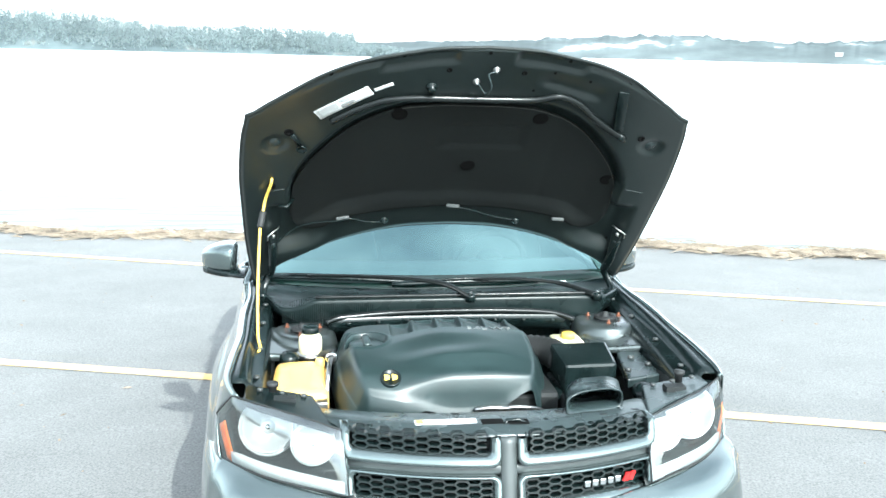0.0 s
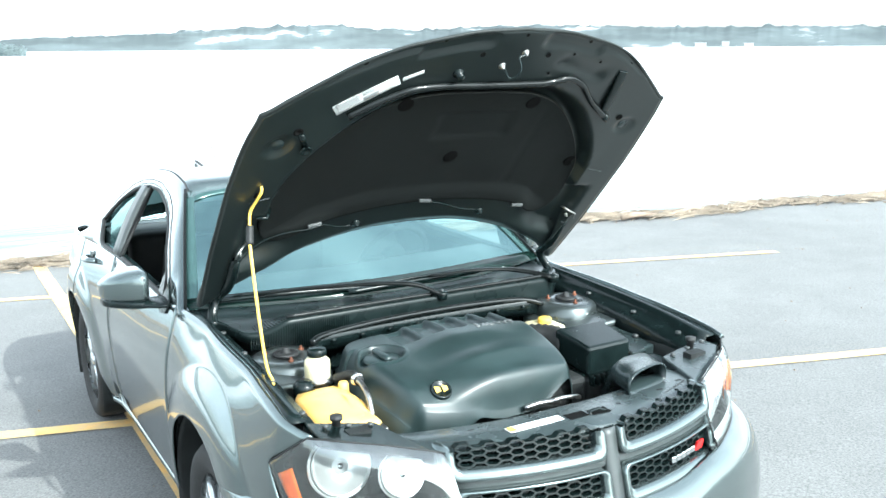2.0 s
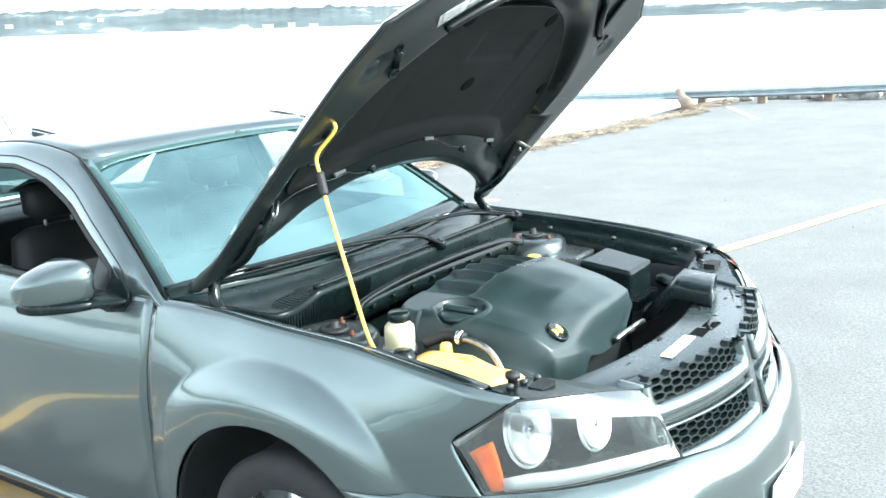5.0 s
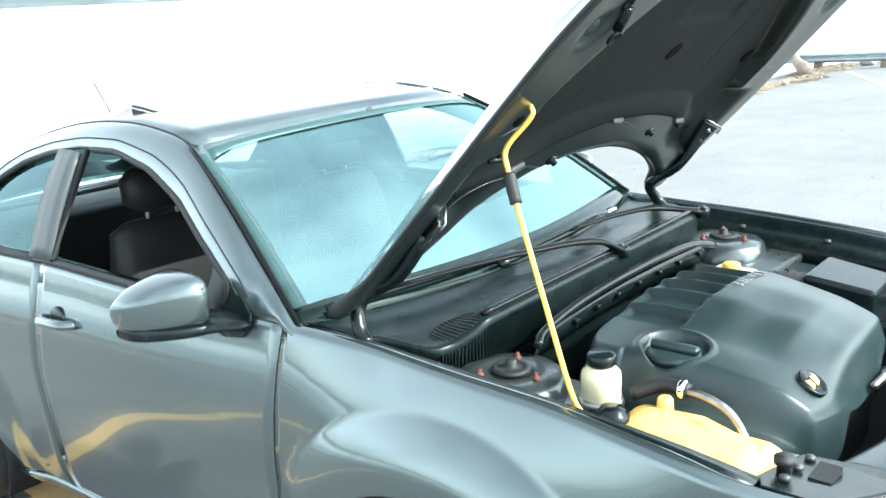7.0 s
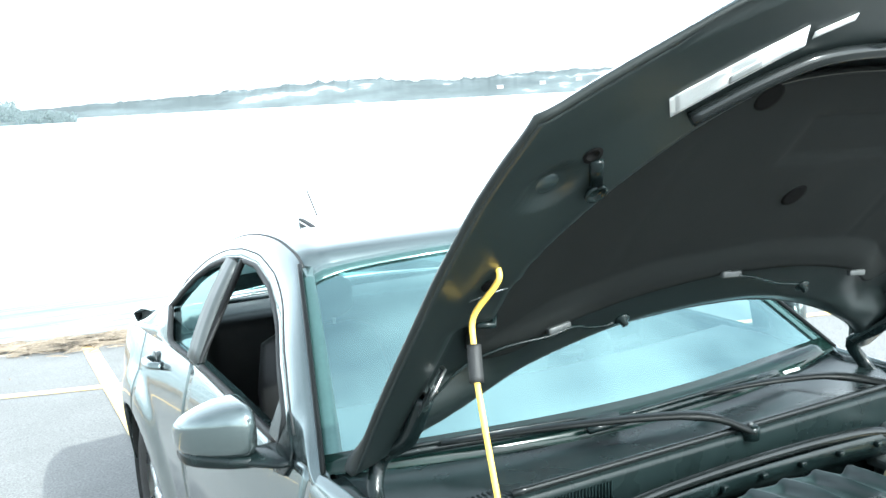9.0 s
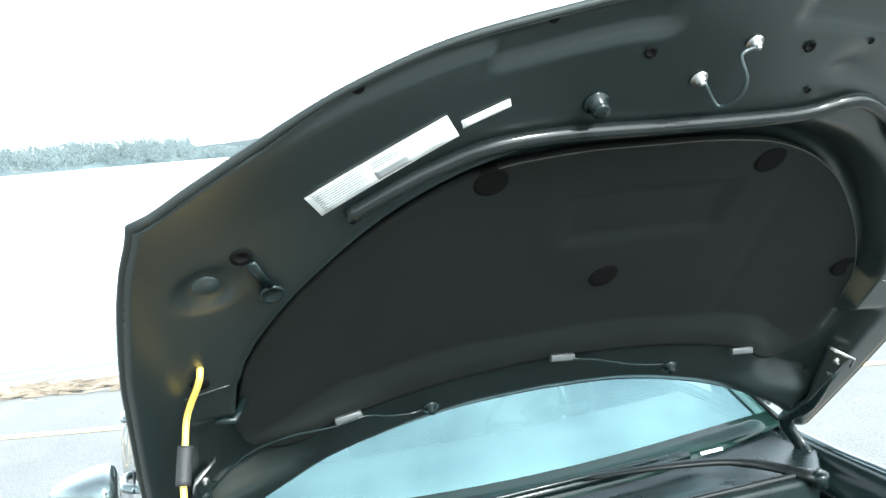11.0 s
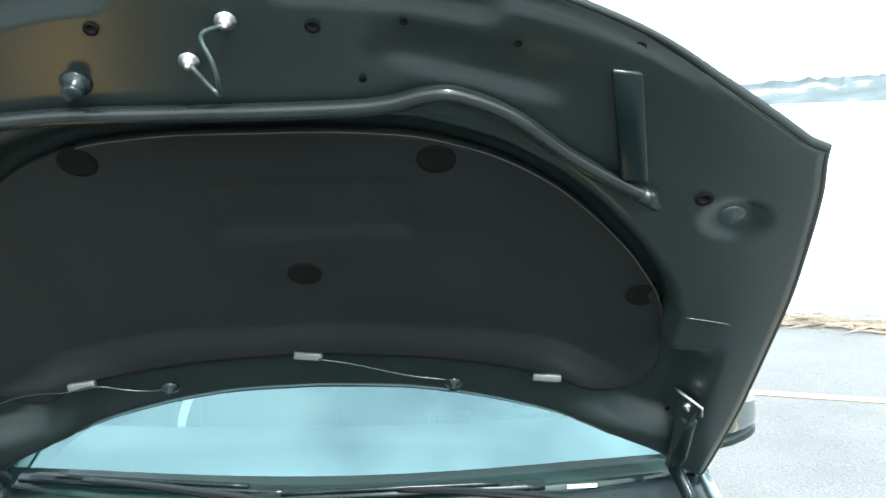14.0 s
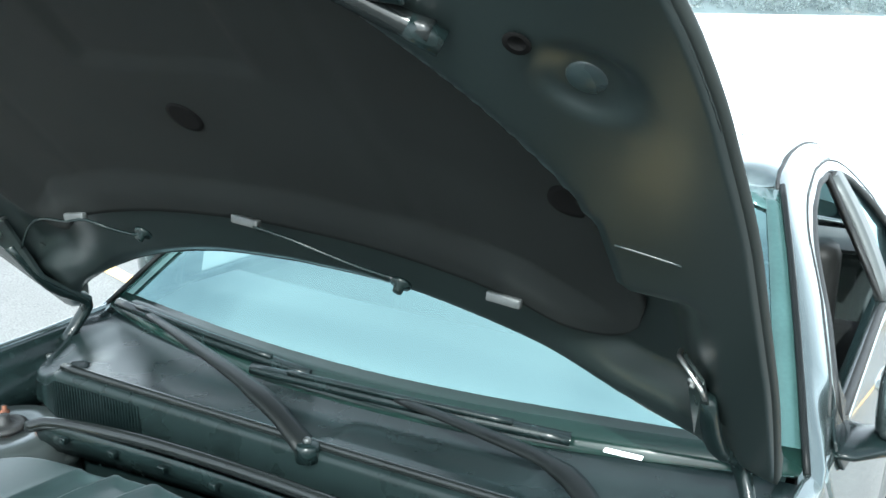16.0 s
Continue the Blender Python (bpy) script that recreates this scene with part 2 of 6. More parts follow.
def box(lo, hi, bm=None, m=None):
    bm = bm or bmesh.new()
    pts = [Vector((x, y, z)) for x in (lo[0], hi[0]) for y in (lo[1], hi[1]) for z in (lo[2], hi[2])]
    if m is not None:
        pts = [m @ p for p in pts]
    v = [bm.verts.new(p) for p in pts]
    for f in ((0, 1, 3, 2), (4, 6, 7, 5), (0, 4, 5, 1), (2, 3, 7, 6), (0, 2, 6, 4), (1, 5, 7, 3)):
        bm.faces.new([v[i] for i in f])
    return bm


def prism(outline, depth, bm=None):
    """Closed outline (3D points) pushed along the vector depth."""
    bm = bm or bmesh.new()
    d = Vector(depth)
    a = [bm.verts.new(Vector(p)) for p in outline]
    b = [bm.verts.new(Vector(p) + d) for p in outline]
    bm.faces.new(a)
    bm.faces.new(b[::-1])
    for i in range(len(a)):
        j = (i + 1) % len(a)
        bm.faces.new((a[i], b[i], b[j], a[j]))
    return bm


def sstep(a, b, x):
    t = min(1, max(0, (x - a) / (b - a)))
    return t * t * (3 - 2 * t)


def lettering(text, size, m, depth=0.002):
    c = bpy.data.curves.new("lettering", "FONT")
    c.body, c.size, c.extrude, c.align_x, c.align_y = text, size, depth, "CENTER", "CENTER"
    ob = new("lettering", c)
    me = bpy.data.meshes.new_from_object(ob.evaluated_get(bpy.context.evaluated_depsgraph_get()))
    bpy.data.objects.remove(ob)
    bm = bmesh.new()
    bm.from_mesh(me)
    bm.transform(m)
    return bm


# ---- ground, lines, shore, lake ----
def ground_z(x, y):
    z = -0.03 - 0.04 * (max(y, -6.0) - 3.77)
    return z


def shore_y(x):
    return curve1([(-60, 26), (-20, 17.5), (-4.5, 12.7), (-1.6, 12.0), (3.7, 11.1), (6.2, 10.25), (8.4, 9.8), (11, 9.3), (15.5, 8.75), (19, 8.9), (24, 7.0), (32, 0.0), (44, -20), (60, -60)], x)


WATER_Z = -0.42


def build_ground():
    m = bpy.data.materials.new("worn_grey_asphalt")
    m.use_nodes = True
    t = m.node_tree
    b = t.nodes["Principled BSDF"]
    b.inputs["Roughness"].default_value = 0.85
    co = t.nodes.new("ShaderNodeTexCoord")
    def noise_node(s, d=5):
        n = t.nodes.new("ShaderNodeTexNoise")
        n.inputs["Scale"].default_value, n.inputs["Detail"].default_value = s, d
        t.links.new(co.outputs["Object"], n.inputs["Vector"])
        return n
    patch, stain, grit = noise_node(0.35), noise_node(2.2, 8), noise_node(90, 3)
    vor = t.nodes.new("ShaderNodeTexVoronoi")
    vor.inputs["Scale"].default_value = 55
    t.links.new(co.outputs["Object"], vor.inputs["Vector"])
    r1 = t.nodes.new("ShaderNodeValToRGB")
    r1.color_ramp.elements[0].position, r1.color_ramp.elements[0].color = 0.33, (0.15, 0.1515, 0.148, 1)
    r1.color_ramp.elements[1].position, r1.color_ramp.elements[1].color = 0.66, (0.196, 0.198, 0.193, 1)
    mixa = t.nodes.new("ShaderNodeMath")
    mixa.operation = "MULTIPLY_ADD"
    mixa.inputs[1].default_value = 0.5
    t.links.new(stain.outputs["Fac"], mixa.inputs[0])
    h = t.nodes.new("ShaderNodeMath")
    h.operation = "MULTIPLY"
    h.inputs[1].default_value = 0.5
    t.links.new(patch.outputs["Fac"], h.inputs[0])
    t.links.new(h.outputs[0], mixa.inputs[2])
    t.links.new(mixa.outputs[0], r1.inputs[0])
    gm = t.nodes.new("ShaderNodeMix")
    gm.data_type, gm.blend_type = "RGBA", "MULTIPLY"
    gm.inputs["Factor"].default_value = 0.6
    gr = t.nodes.new("ShaderNodeValToRGB")
    gr.color_ramp.elements[0].position, gr.color_ramp.elements[0].color = 0.3, (0.35, 0.35, 0.35, 1)
    gr.color_ramp.elements[1].position, gr.color_ramp.elements[1].color = 0.65, (1.25, 1.25, 1.25, 1)
    t.links.new(grit.outputs["Fac"], gr.inputs[0])
    t.links.new(r1.outputs[0], gm.inputs["A"])
    t.links.new(gr.outputs[0], gm.inputs["B"])
    t.links.new(gm.outputs["Result"], b.inputs["Base Color"])
    bp = t.nodes.new("ShaderNodeBump")
    bp.inputs["Strength"].default_value, bp.inputs["Distance"].default_value = 0.25, 0.005
    t.links.new(vor.outputs["Distance"], bp.inputs["Height"])
    t.links.new(bp.outputs[0], b.inputs["Normal"])
    xs = sorted(set(list(np.linspace(-60, 60, 121)) + [-3000, -800, -200, 200, 800, 3000]))
    rows = []
    for x in xs:
        s = shore_y(max(-60, min(60, x)))
        r = [(x, y, ground_z(x, y)) for y in (-3000, -400, -60, -20, -10, -6)]
        for k in range(41):
            y = lerp(-6, s, k / 40) if s > -5 else -6 - k * 0.001 - (k / 40) * max(0, -6 - s)
            r.append((x, y, ground_z(x, y) + 0.012 * noise.noise(Vector((x * 0.3, y * 0.3, 0)))))
        z0 = r[-1][2]
        r += [(x, s + 0.5, z0 - 0.06), (x, s + 1.2, min(z0 - 0.2, WATER_Z - 0.06)), (x, s + 6, WATER_Z - 0.8), (x, s + 40, WATER_Z - 3)]
        rows.append(r)
    g = part("ground", grid(rows), m)
    tagged(g, "worn light grey asphalt parking lot sloping to the lake", "ground", kind="structure")


def build_water():
    m = bpy.data.materials.new("pale_lake_water")
    m.use_nodes = True
    t = m.node_tree
    b = t.nodes["Principled BSDF"]
    co = t.nodes.new("ShaderNodeTexCoord")
    mp = t.nodes.new("ShaderNodeMapping")
    mp.inputs["Scale"].default_value = (0.45, 2.6, 1)
    mp.inputs["Rotation"].default_value = (0, 0, radians(14))
    t.links.new(co.outputs["Object"], mp.inputs["Vector"])
    n1 = t.nodes.new("ShaderNodeTexNoise")
    n1.inputs["Scale"].default_value, n1.inputs["Detail"].default_value = 1.5, 3
    t.links.new(mp.outputs[0], n1.inputs["Vector"])
    cr = t.nodes.new("ShaderNodeValToRGB")
    cr.color_ramp.elements[0].position, cr.color_ramp.elements[0].color = 0.50, (0.1, 0.145, 0.15, 1)
    cr.color_ramp.elements[1].position, cr.color_ramp.elements[1].color = 0.68, (0.4, 0.5, 0.51, 1)
    t.links.new(n1.outputs["Fac"], cr.inputs[0])
    # open water along the shore, pale rotten ice further out
    sx = t.nodes.new("ShaderNodeSeparateXYZ")
    t.links.new(co.outputs["Object"], sx.inputs[0])
    al = t.nodes.new("ShaderNodeMath")
    al.operation = "MULTIPLY_ADD"
    al.inputs[1].default_value = 0.45
    t.links.new(sx.outputs["X"], al.inputs[0])
    t.links.new(sx.outputs["Y"], al.inputs[2])
    mr = t.nodes.new("ShaderNodeMapRange")
    mr.inputs["From Min"].default_value, mr.inputs["From Max"].default_value = 13.8, 22.0
    t.links.new(al.outputs[0], mr.inputs["Value"])
    mx = t.nodes.new("ShaderNodeMix")
    mx.data_type = "RGBA"
    mx.inputs["B"].default_value = (0.85, 0.88, 0.88, 1)
    t.links.new(mr.outputs[0], mx.inputs["Factor"])
    t.links.new(cr.outputs[0], mx.inputs["A"])
    t.links.new(mx.outputs["Result"], b.inputs["Base Color"])
    b.inputs["Roughness"].default_value = 0.3
    b.inputs["Specular IOR Level"].default_value = 0.12
    bp = t.nodes.new("ShaderNodeBump")
    bp.inputs["Strength"].default_value, bp.inputs["Distance"].default_value = 0.5, 0.08
    t.links.new(n1.outputs["Fac"], bp.inputs["Height"])
    t.links.new(bp.outputs[0], b.inputs["Normal"])
    ys = [-300, -60, -20, 0, 6, 8, 10, 12, 14, 18, 25, 40, 80, 200, 500, 1200, 2400, 3600]
    xs = [-3500, -1500, -500, -150, -50, -20, -10, 0, 10, 20, 50, 150, 500, 1500, 3500]
    w = part("water", grid([[(x, y, WATER_Z) for y in ys] for x in xs]), m)
    tagged(w, "pale lake water with ripples along the shore and ice further out", "lake", kind="structure")


def road_line(a, b, w, label):
    a, b = Vector((*a, 0)), Vector((*b, 0))
    d = (b - a).normalized()
    n = Vector((-d.y, d.x, 0)) * w / 2
    rows = []
    k = int((b - a).length / 0.25) + 1
    for i in range(k + 1):
        p = a.lerp(b, i / k)
        e = 0.008 * random.uniform(-1, 1)
        rows.append([Vector((q.x, q.y, ground_z(q.x, q.y) + 0.006 + 0.012 * noise.noise(Vector((q.x * 0.3, q.y * 0.3, 0))))) for q in (p - n * (1 + e * 4), p, p + n * (1 - e * 4))])
    return tagged(part("parking_line", grid(rows), LINE), label, "road marking", "parking lines", "structure")


build_ground()
build_water()
LAB = "worn yellow painted parking line on the asphalt"
road_line((6.88, 3.39), (-9.0, 8.65), 0.12, LAB)
road_line((6.06, 7.17), (-6.5, 11.85), 0.12, LAB)
road_line((-0.60, 11.5), (-0.73, 4.6), 0.13, LAB)
road_line((17.4, 8.1), (14.6, 6.7), 0.12, LAB)
road_line((17.9, 4.5), (13.6, 1.6), 0.12, LAB)

# ---- the car ----
car = thing("car", (0, 5.0, -0.08), "grey metallic four-door saloon car parked with its bonnet raised", "car")
YF, ZF, YR, ZR, RT = 3.77, 0.305, 6.2, 0.21, 0.335
AR = 0.415


def half_width(y):
    return curve2([(2.95, 0.79), (3.05, 0.845), (3.2, 0.898), (3.45, 0.925), (3.77, 0.935), (4.3, 0.915), (5.2, 0.915), (5.7, 0.925), (6.2, 0.945), (6.7, 0.91), (7.0, 0.83), (7.1, 0.72)], y)


def belt_z(y):
    return curve2([(3.04, 0.909), (3.3, 0.943), (3.7, 0.967), (4.25, 0.982), (4.6, 0.965), (5.3, 0.965), (5.76, 0.955), (6.2, 0.932), (6.6, 0.905), (7.1, 0.84)], y)


def body_x(y, z):
    """Half width of the body side at y, z."""
    zb = belt_z(y)
    s = (z - 0.15) / (zb - 0.15)
    w = half_width(y)
    d = curve2([(-0.2, 0.1), (0.0, 0.065), (0.15, 0.03), (0.4, 0.008), (0.58, 0.0), (0.72, 0.008), (0.85, 0.028), (1.0, 0.065), (1.1, 0.1)], s)
    # the front fender leans in further towards the bonnet
    if s > 0.58 and y < 4.28:
        d = lerp(d, curve2([(0.58, 0.0), (0.72, 0.011), (0.85, 0.04), (1.0, 0.096), (1.1, 0.15)], s), sstep(4.28, 3.95, y))
    if s > 0.6:
        d *= lerp(0.3, 1, sstep(3.05, 3.6, y))
    f = 0.0
    for yh, zh in ((YF, ZF), (YR, ZR)):
        r = math.hypot(y - yh, z - zh)
        q = min(1, max(0, (0.58 - r) / 0.12))
        f = max(f, 0.026 * math.sin(math.pi / 2 * q))
    return w - d + f


def low_z(y, sill):
    z = sill
    for yh, zh in ((YF, ZF), (YR, ZR)):
        if abs(y - yh) < AR:
            z = max(z, zh + math.sqrt(AR * AR - (y - yh) ** 2))
    return z


def side_sheet(name, ys, low, high, side, parent, label="", top=None):
    """A body panel: columns along y from low(y) to high(y); top(y) gives extra inward points above."""
    rows = []
    for y in ys:
        a, b = low(y), high(y)
        r = []
        for k in range(41):
            z = max(a, lerp(0.08, b, k / 40)) if k < 40 else b
            r.append((side * body_x(y, z), y, z))
        if top:
            r += [(side * x, yy, z) for x, yy, z in top(y)]
        rows.append(r)
    return part(name, grid(rows), PAINT, parent, label, thick=0.006)


def steps(a, b, d=0.03, extra=()):
    n = max(2, int(round((b - a) / d)))
    return sorted(set([lerp(a, b, i / n) for i in range(n + 1)] + [e for e in extra if a < e < b]))


ARCHF = [YF - AR + e for e in (0.0005, 0.004, 0.012)] + [YF + AR - e for e in (0.0005, 0.004, 0.012)]
ARCHR = [YR - AR + e for e in (0.0005, 0.004, 0.012)] + [YR + AR - e for e in (0.0005, 0.004, 0.012)]


def sill_z(y):
    return curve1([(3.0, 0.18), (4.2, 0.16), (6.0, 0.09), (7.1, 0.12)], y)


def lamp_edge_y(z, yc):
    """Front edge of the fender round the headlamp; yc is the top corner."""
    return float(np.interp(z, [0.60, 0.667, 0.78, 0.797, 0.812, 0.90, 0.92], [3.12, 3.12, 3.187, 3.192, 3.182, yc + 0.01, yc]))


Y_SEAM = 3.478


SHOULDER = 0.014


def wing(side, y):
    """The driver's fender stands a little further out."""
    return 0.012 * sstep(4.25, 3.7, y) if side > 0 else 0.0


def fender_belt(side, y):
    """Top of the fender, a little lower at the driver's lamp."""
    return belt_z(y) - (0.014 * sstep(3.55, 3.1, y) if side > 0 else 0.0)


def fender_front(side, yc):
    """Fender ahead of the wheel arch, from the lamp edge back, and over the top."""
    rows = []
    for i in range(25):
        q = i / 24
        yt = lerp(yc, Y_SEAM, q)
        zb = fender_belt(side, yt)
        z0 = lerp(0.664, 0.618, q)
        r = []
        for k in range(37):
            z = lerp(z0, zb - SHOULDER, k / 36)
            y = lerp(lamp_edge_y(z, yc), Y_SEAM, q)
            r.append((side * body_x(y, z) + wing(side, y), y, z))
        r += [(side * x + wing(side, yy), yy, z) for x, yy, z in fender_top(yt, zb)]
        rows.append(r)
    return rows


def fender_low(y):
    return low_z(y, sill_z(y))


def fender_edge(y, zb):
    return body_x(y, zb - SHOULDER) - lerp(0.008, 0.024, sstep(3.06, 3.3, y))


def fender_top(y, zb):
    """From the flank over a tight roll to the edge beside the bonnet."""
    x0, x1 = body_x(y, zb - SHOULDER), fender_edge(y, zb)
    out = []
    for k in range(1, 9):
        f = k / 8
        out.append((lerp(lerp(x0, x0 - 0.005, f), lerp(x0 - 0.005, x1, f), f), y, lerp(lerp(zb - SHOULDER, zb - 0.004, f), lerp(zb - 0.004, zb, f), f)))
    return out + [(x1 - 0.004, y, zb - 0.005), (x1 - 0.006, y, zb - 0.04)]


def window_top(y):
    return curve1([(4.45, 1.02), (4.6, 1.10), (4.8, 1.20), (5.0, 1.27), (5.2, 1.305), (5.4, 1.30), (5.6, 1.27), (5.75, 1.23), (5.87, 1.175), (5.94, 1.11), (5.965, 1.06)], y)


def window_low(y):
    return belt_z(y) + 0.105 * sstep(5.74, 5.98, y)


RAIL = [(0.846, 4.19, 0.945), (0.842, 4.25, 0.978), (0.795, 4.42, 1.085), (0.725, 4.64, 1.22), (0.645, 4.87, 1.332), (0.625, 5.05, 1.368), (0.62, 5.25, 1.378), (0.62, 5.5, 1.357), (0.63, 5.75, 1.302), (0.66, 5.95, 1.222), (0.705, 6.12, 1.12), (0.755, 6.28, 1.0), (0.79, 6.38, 0.93)]


def rail_at(y):
    return curve1([(p[1], p[0]) for p in RAIL], y), curve1([(p[1], p[2]) for p in RAIL], y)


def green_x(y, z):
    """Half width of the glasshouse between belt and roof rail."""
    zb = belt_z(y)
    xr, zr = rail_at(y)
    f = (z - zb) / max(0.02, zr - zb)
    return lerp(body_x(y, zb) - 0.005, xr, f) + 0.02 * math.sin(math.pi * min(1, max(0, f)))


for side in (-1, 1):
    rows = fender_front(side, 3.05 if side < 0 else 3.118)
    for y in steps(Y_SEAM, 4.275, 0.02, ARCHF)[1:]:
        zb = fender_belt(side, y)
        a, b = fender_low(y), zb - SHOULDER
        rows.append([(side * body_x(y, z) + wing(side, y), y, z) for z in [lerp(a, b, k / 36) for k in range(37)]] + [(side * x + wing(side, yy), yy, z) for x, yy, z in fender_top(y, zb)])
    part("front_fender", grid(rows), PAINT, car, thick=0.006)
    for y0, y1, hy, hz in ((4.281, 5.42, 5.29, 0.80), (5.426, 6.12, 5.90, 0.86)):
        nm = "front_door" if y0 < 5 else "rear_door"
        d = side_sheet(nm, steps(y0, y1, 0.04, ARCHR), lambda y: low_z(y, sill_z(y) + 0.05), belt_z, side, car)
        hx = body_x(hy, hz)
        bm = tube(smooth_curve([(side * (hx - 0.004), hy - 0.1, hz + 0.012), (side * (hx + 0.03), hy - 0.07, hz + 0.014), (side * (hx + 0.036), hy, hz + 0.01), (side * (hx + 0.03), hy + 0.06, hz + 0.004), (side * (hx - 0.004), hy + 0.09, hz)], 4), 0.012, 8, flat=1.4)
        part("handle", bm, PAINT, d)
        # dark disc on the uncut panel paints the shade of the handle's hollow
        part("handle_recess_shade", lathe([(0.0, 0.0), (0.045, 0.0), (0.04, 0.004), (0.0, 0.003)], (side * (hx - 0.001), hy, hz + 0.008), (side, 0, 0), 20), UNDER, d)
    side_sheet("quarter_panel", steps(6.126, 7.1, 0.03, ARCHR), lambda y: low_z(y, sill_z(y)), belt_z, side, car)
    # sill strip
    rows = [[(side * (body_x(y, sill_z(y) + 0.05) - o), y, sill_z(y) + h) for o, h in ((0.0, 0.05), (-0.004, 0.03), (0.02, 0.0), (0.1, -0.01))] for y in steps(YF + AR, YR - AR, 0.1)]
    part("sill", grid(rows), PAINT, car, thick=0.004)
    # near-black shell that paints the shade behind the panel gaps, and wheel housings
    rows = [[(side * (body_x(y, lerp(sill_z(y) + .02, belt_z(y) - .05, k / 6)) - 0.03), y, lerp(sill_z(y) + .02, belt_z(y) - .05, k / 6)) for k in range(7)] for y in steps(YF + AR + 0.02, YR - AR - 0.02, 0.08)]
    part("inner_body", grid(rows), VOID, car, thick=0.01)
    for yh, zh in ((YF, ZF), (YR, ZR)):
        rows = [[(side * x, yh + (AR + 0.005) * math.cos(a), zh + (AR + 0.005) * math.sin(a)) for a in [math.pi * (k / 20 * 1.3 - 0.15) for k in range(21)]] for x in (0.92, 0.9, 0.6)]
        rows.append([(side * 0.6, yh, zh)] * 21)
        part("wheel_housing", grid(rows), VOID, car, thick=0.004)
    # pillars and roof rail
    rows = []
    for p in smooth_curve(RAIL, 6):
        zt = window_top(p.y) if 4.45 < p.y < 5.955 else belt_z(p.y) - 0.06 * sstep(4.30, 4.19, p.y)
        inner = Vector((side * (green_x(p.y, zt) + 0.002), p.y, zt))
        outer = Vector((side * p.x, p.y, p.z))
        mid = (inner + outer) / 2 + Vector((side * 0.016, 0, 0.012))
        end = outer + Vector((-side * 0.025, 0, 0.004))
        # smooth section from the window over the crest to the roof ditch
        rows.append([inner.lerp(mid, f).lerp(mid.lerp(outer, f), f) for f in [k / 8 for k in range(9)]] + [outer.lerp(end, 0.5) + Vector((0, 0, 0.002)), end])
    rr_part = part("roof_rail", grid(rows), PAINT, car, thick=0.008)
    part("door_gap", tube([r[3] + Vector((side * 0.0025, 0, 0.0025)) for r in rows if 4.40 < r[8].y < 5.99], 0.0032, 6), RUBBER, rr_part)
    part("roof_ditch", tube([r[8] + Vector((-side * 0.012, 0, 0.0065)) for r in rows if 4.86 < r[8].y < 6.05], 0.005, 6), RUBBER, rr_part)
    # body panel behind the rear door glass
    rq = []
    for y in steps(5.72, 6.36, 0.03):
        top = window_low(y) if y < 5.965 else rail_at(y)[1]
        rq.append([(side * (green_x(y, lerp(belt_z(y) - 0.005, top, k / 6)) + 0.003), y, lerp(belt_z(y) - 0.005, top, k / 6)) for k in range(7)])
    part("rear_pillar", grid(rq), PAINT, car, thick=0.008)
    rows = [[(side * (green_x(y, z) + 0.004), y + (z - 0.97) * 0.1, z) for y in (5.36, 5.40, 5.44, 5.48)] for z in [lerp(0.972, 1.288, k / 8) for k in range(9)]]
    part("door_pillar", grid(rows), PILLAR, car, thick=0.03)
    rows = [[(side * (green_x(y, belt_z(y)) + dx), y, belt_z(y) + dz) for dx, dz in ((0.004, -0.004), (0.012, 0.004), (0.006, 0.014), (-0.03, 0.012))] for y in steps(4.52, 5.76, 0.05)]
    part("belt_moulding", grid(rows), BLACK, car, thick=0.004)
    # side glass: the front one is wound down, the rear one is up
    ys = steps(5.46, 5.962, 0.05)
    rows = [[(side * (green_x(y, lerp(window_low(y), window_top(y), k / 6)) - 0.012), y, lerp(window_low(y), window_top(y), k / 6)) for k in range(7)] for y in ys]
    w = part("rear_side_window", grid(rows), TINTED, car, face=(side, 0, 0))
    w.visible_shadow = False
    # black quarter and window seals
    for ya, yb in ((4.50, 5.37), (5.47, 5.962)):
        loop = [(side * (green_x(y, window_low(y)) + .002), y, window_low(y) + 0.008) for y in steps(ya, yb, 0.04)]
        up = [(side * (green_x(y, window_top(y)) + .002), y - (window_top(y) - .97) * (0.1 if ya > 5 and y < ya + .03 else 0), window_top(y)) for y in steps(ya, yb, 0.04)][::-1]
        P = loop + up + loop[:1]
        part("window_seal", tube(P, 0.011, 6), RUBBER, car)
    # triangular black sail and wing mirror
    tri_p = [(side * ((green_x(y, z) if z > belt_z(y) else body_x(y, z)) + 0.003), y, z) for y, z in ((4.39, 0.99), (4.385, 0.962), (4.41, 0.93), (4.48, 0.918), (4.56, 0.93), (4.59, 0.98), (4.57, 1.115))]
    part("mirror_mount", prism(tri_p, (side * 0.008, 0, 0)), BLACK, car, smooth=False, bevel=0.003)
    mir = part("wing_mirror", grid([[(side * x, yc + hy * math.cos(a), zc + hz * math.sin(a)) for a in [2 * math.pi * k / 14 for k in range(14)]] for x, yc, hy, zc, hz in ((0.85, 4.46, 0.085, 0.968, 0.016), (0.89, 4.47, 0.08, 0.964, 0.016), (0.93, 4.52, 0.07, 0.958, 0.018), (0.98, 4.56, 0.06, 0.955, 0.016))], True, True), BLACK, car, "wing mirror with body-coloured cap and black base")
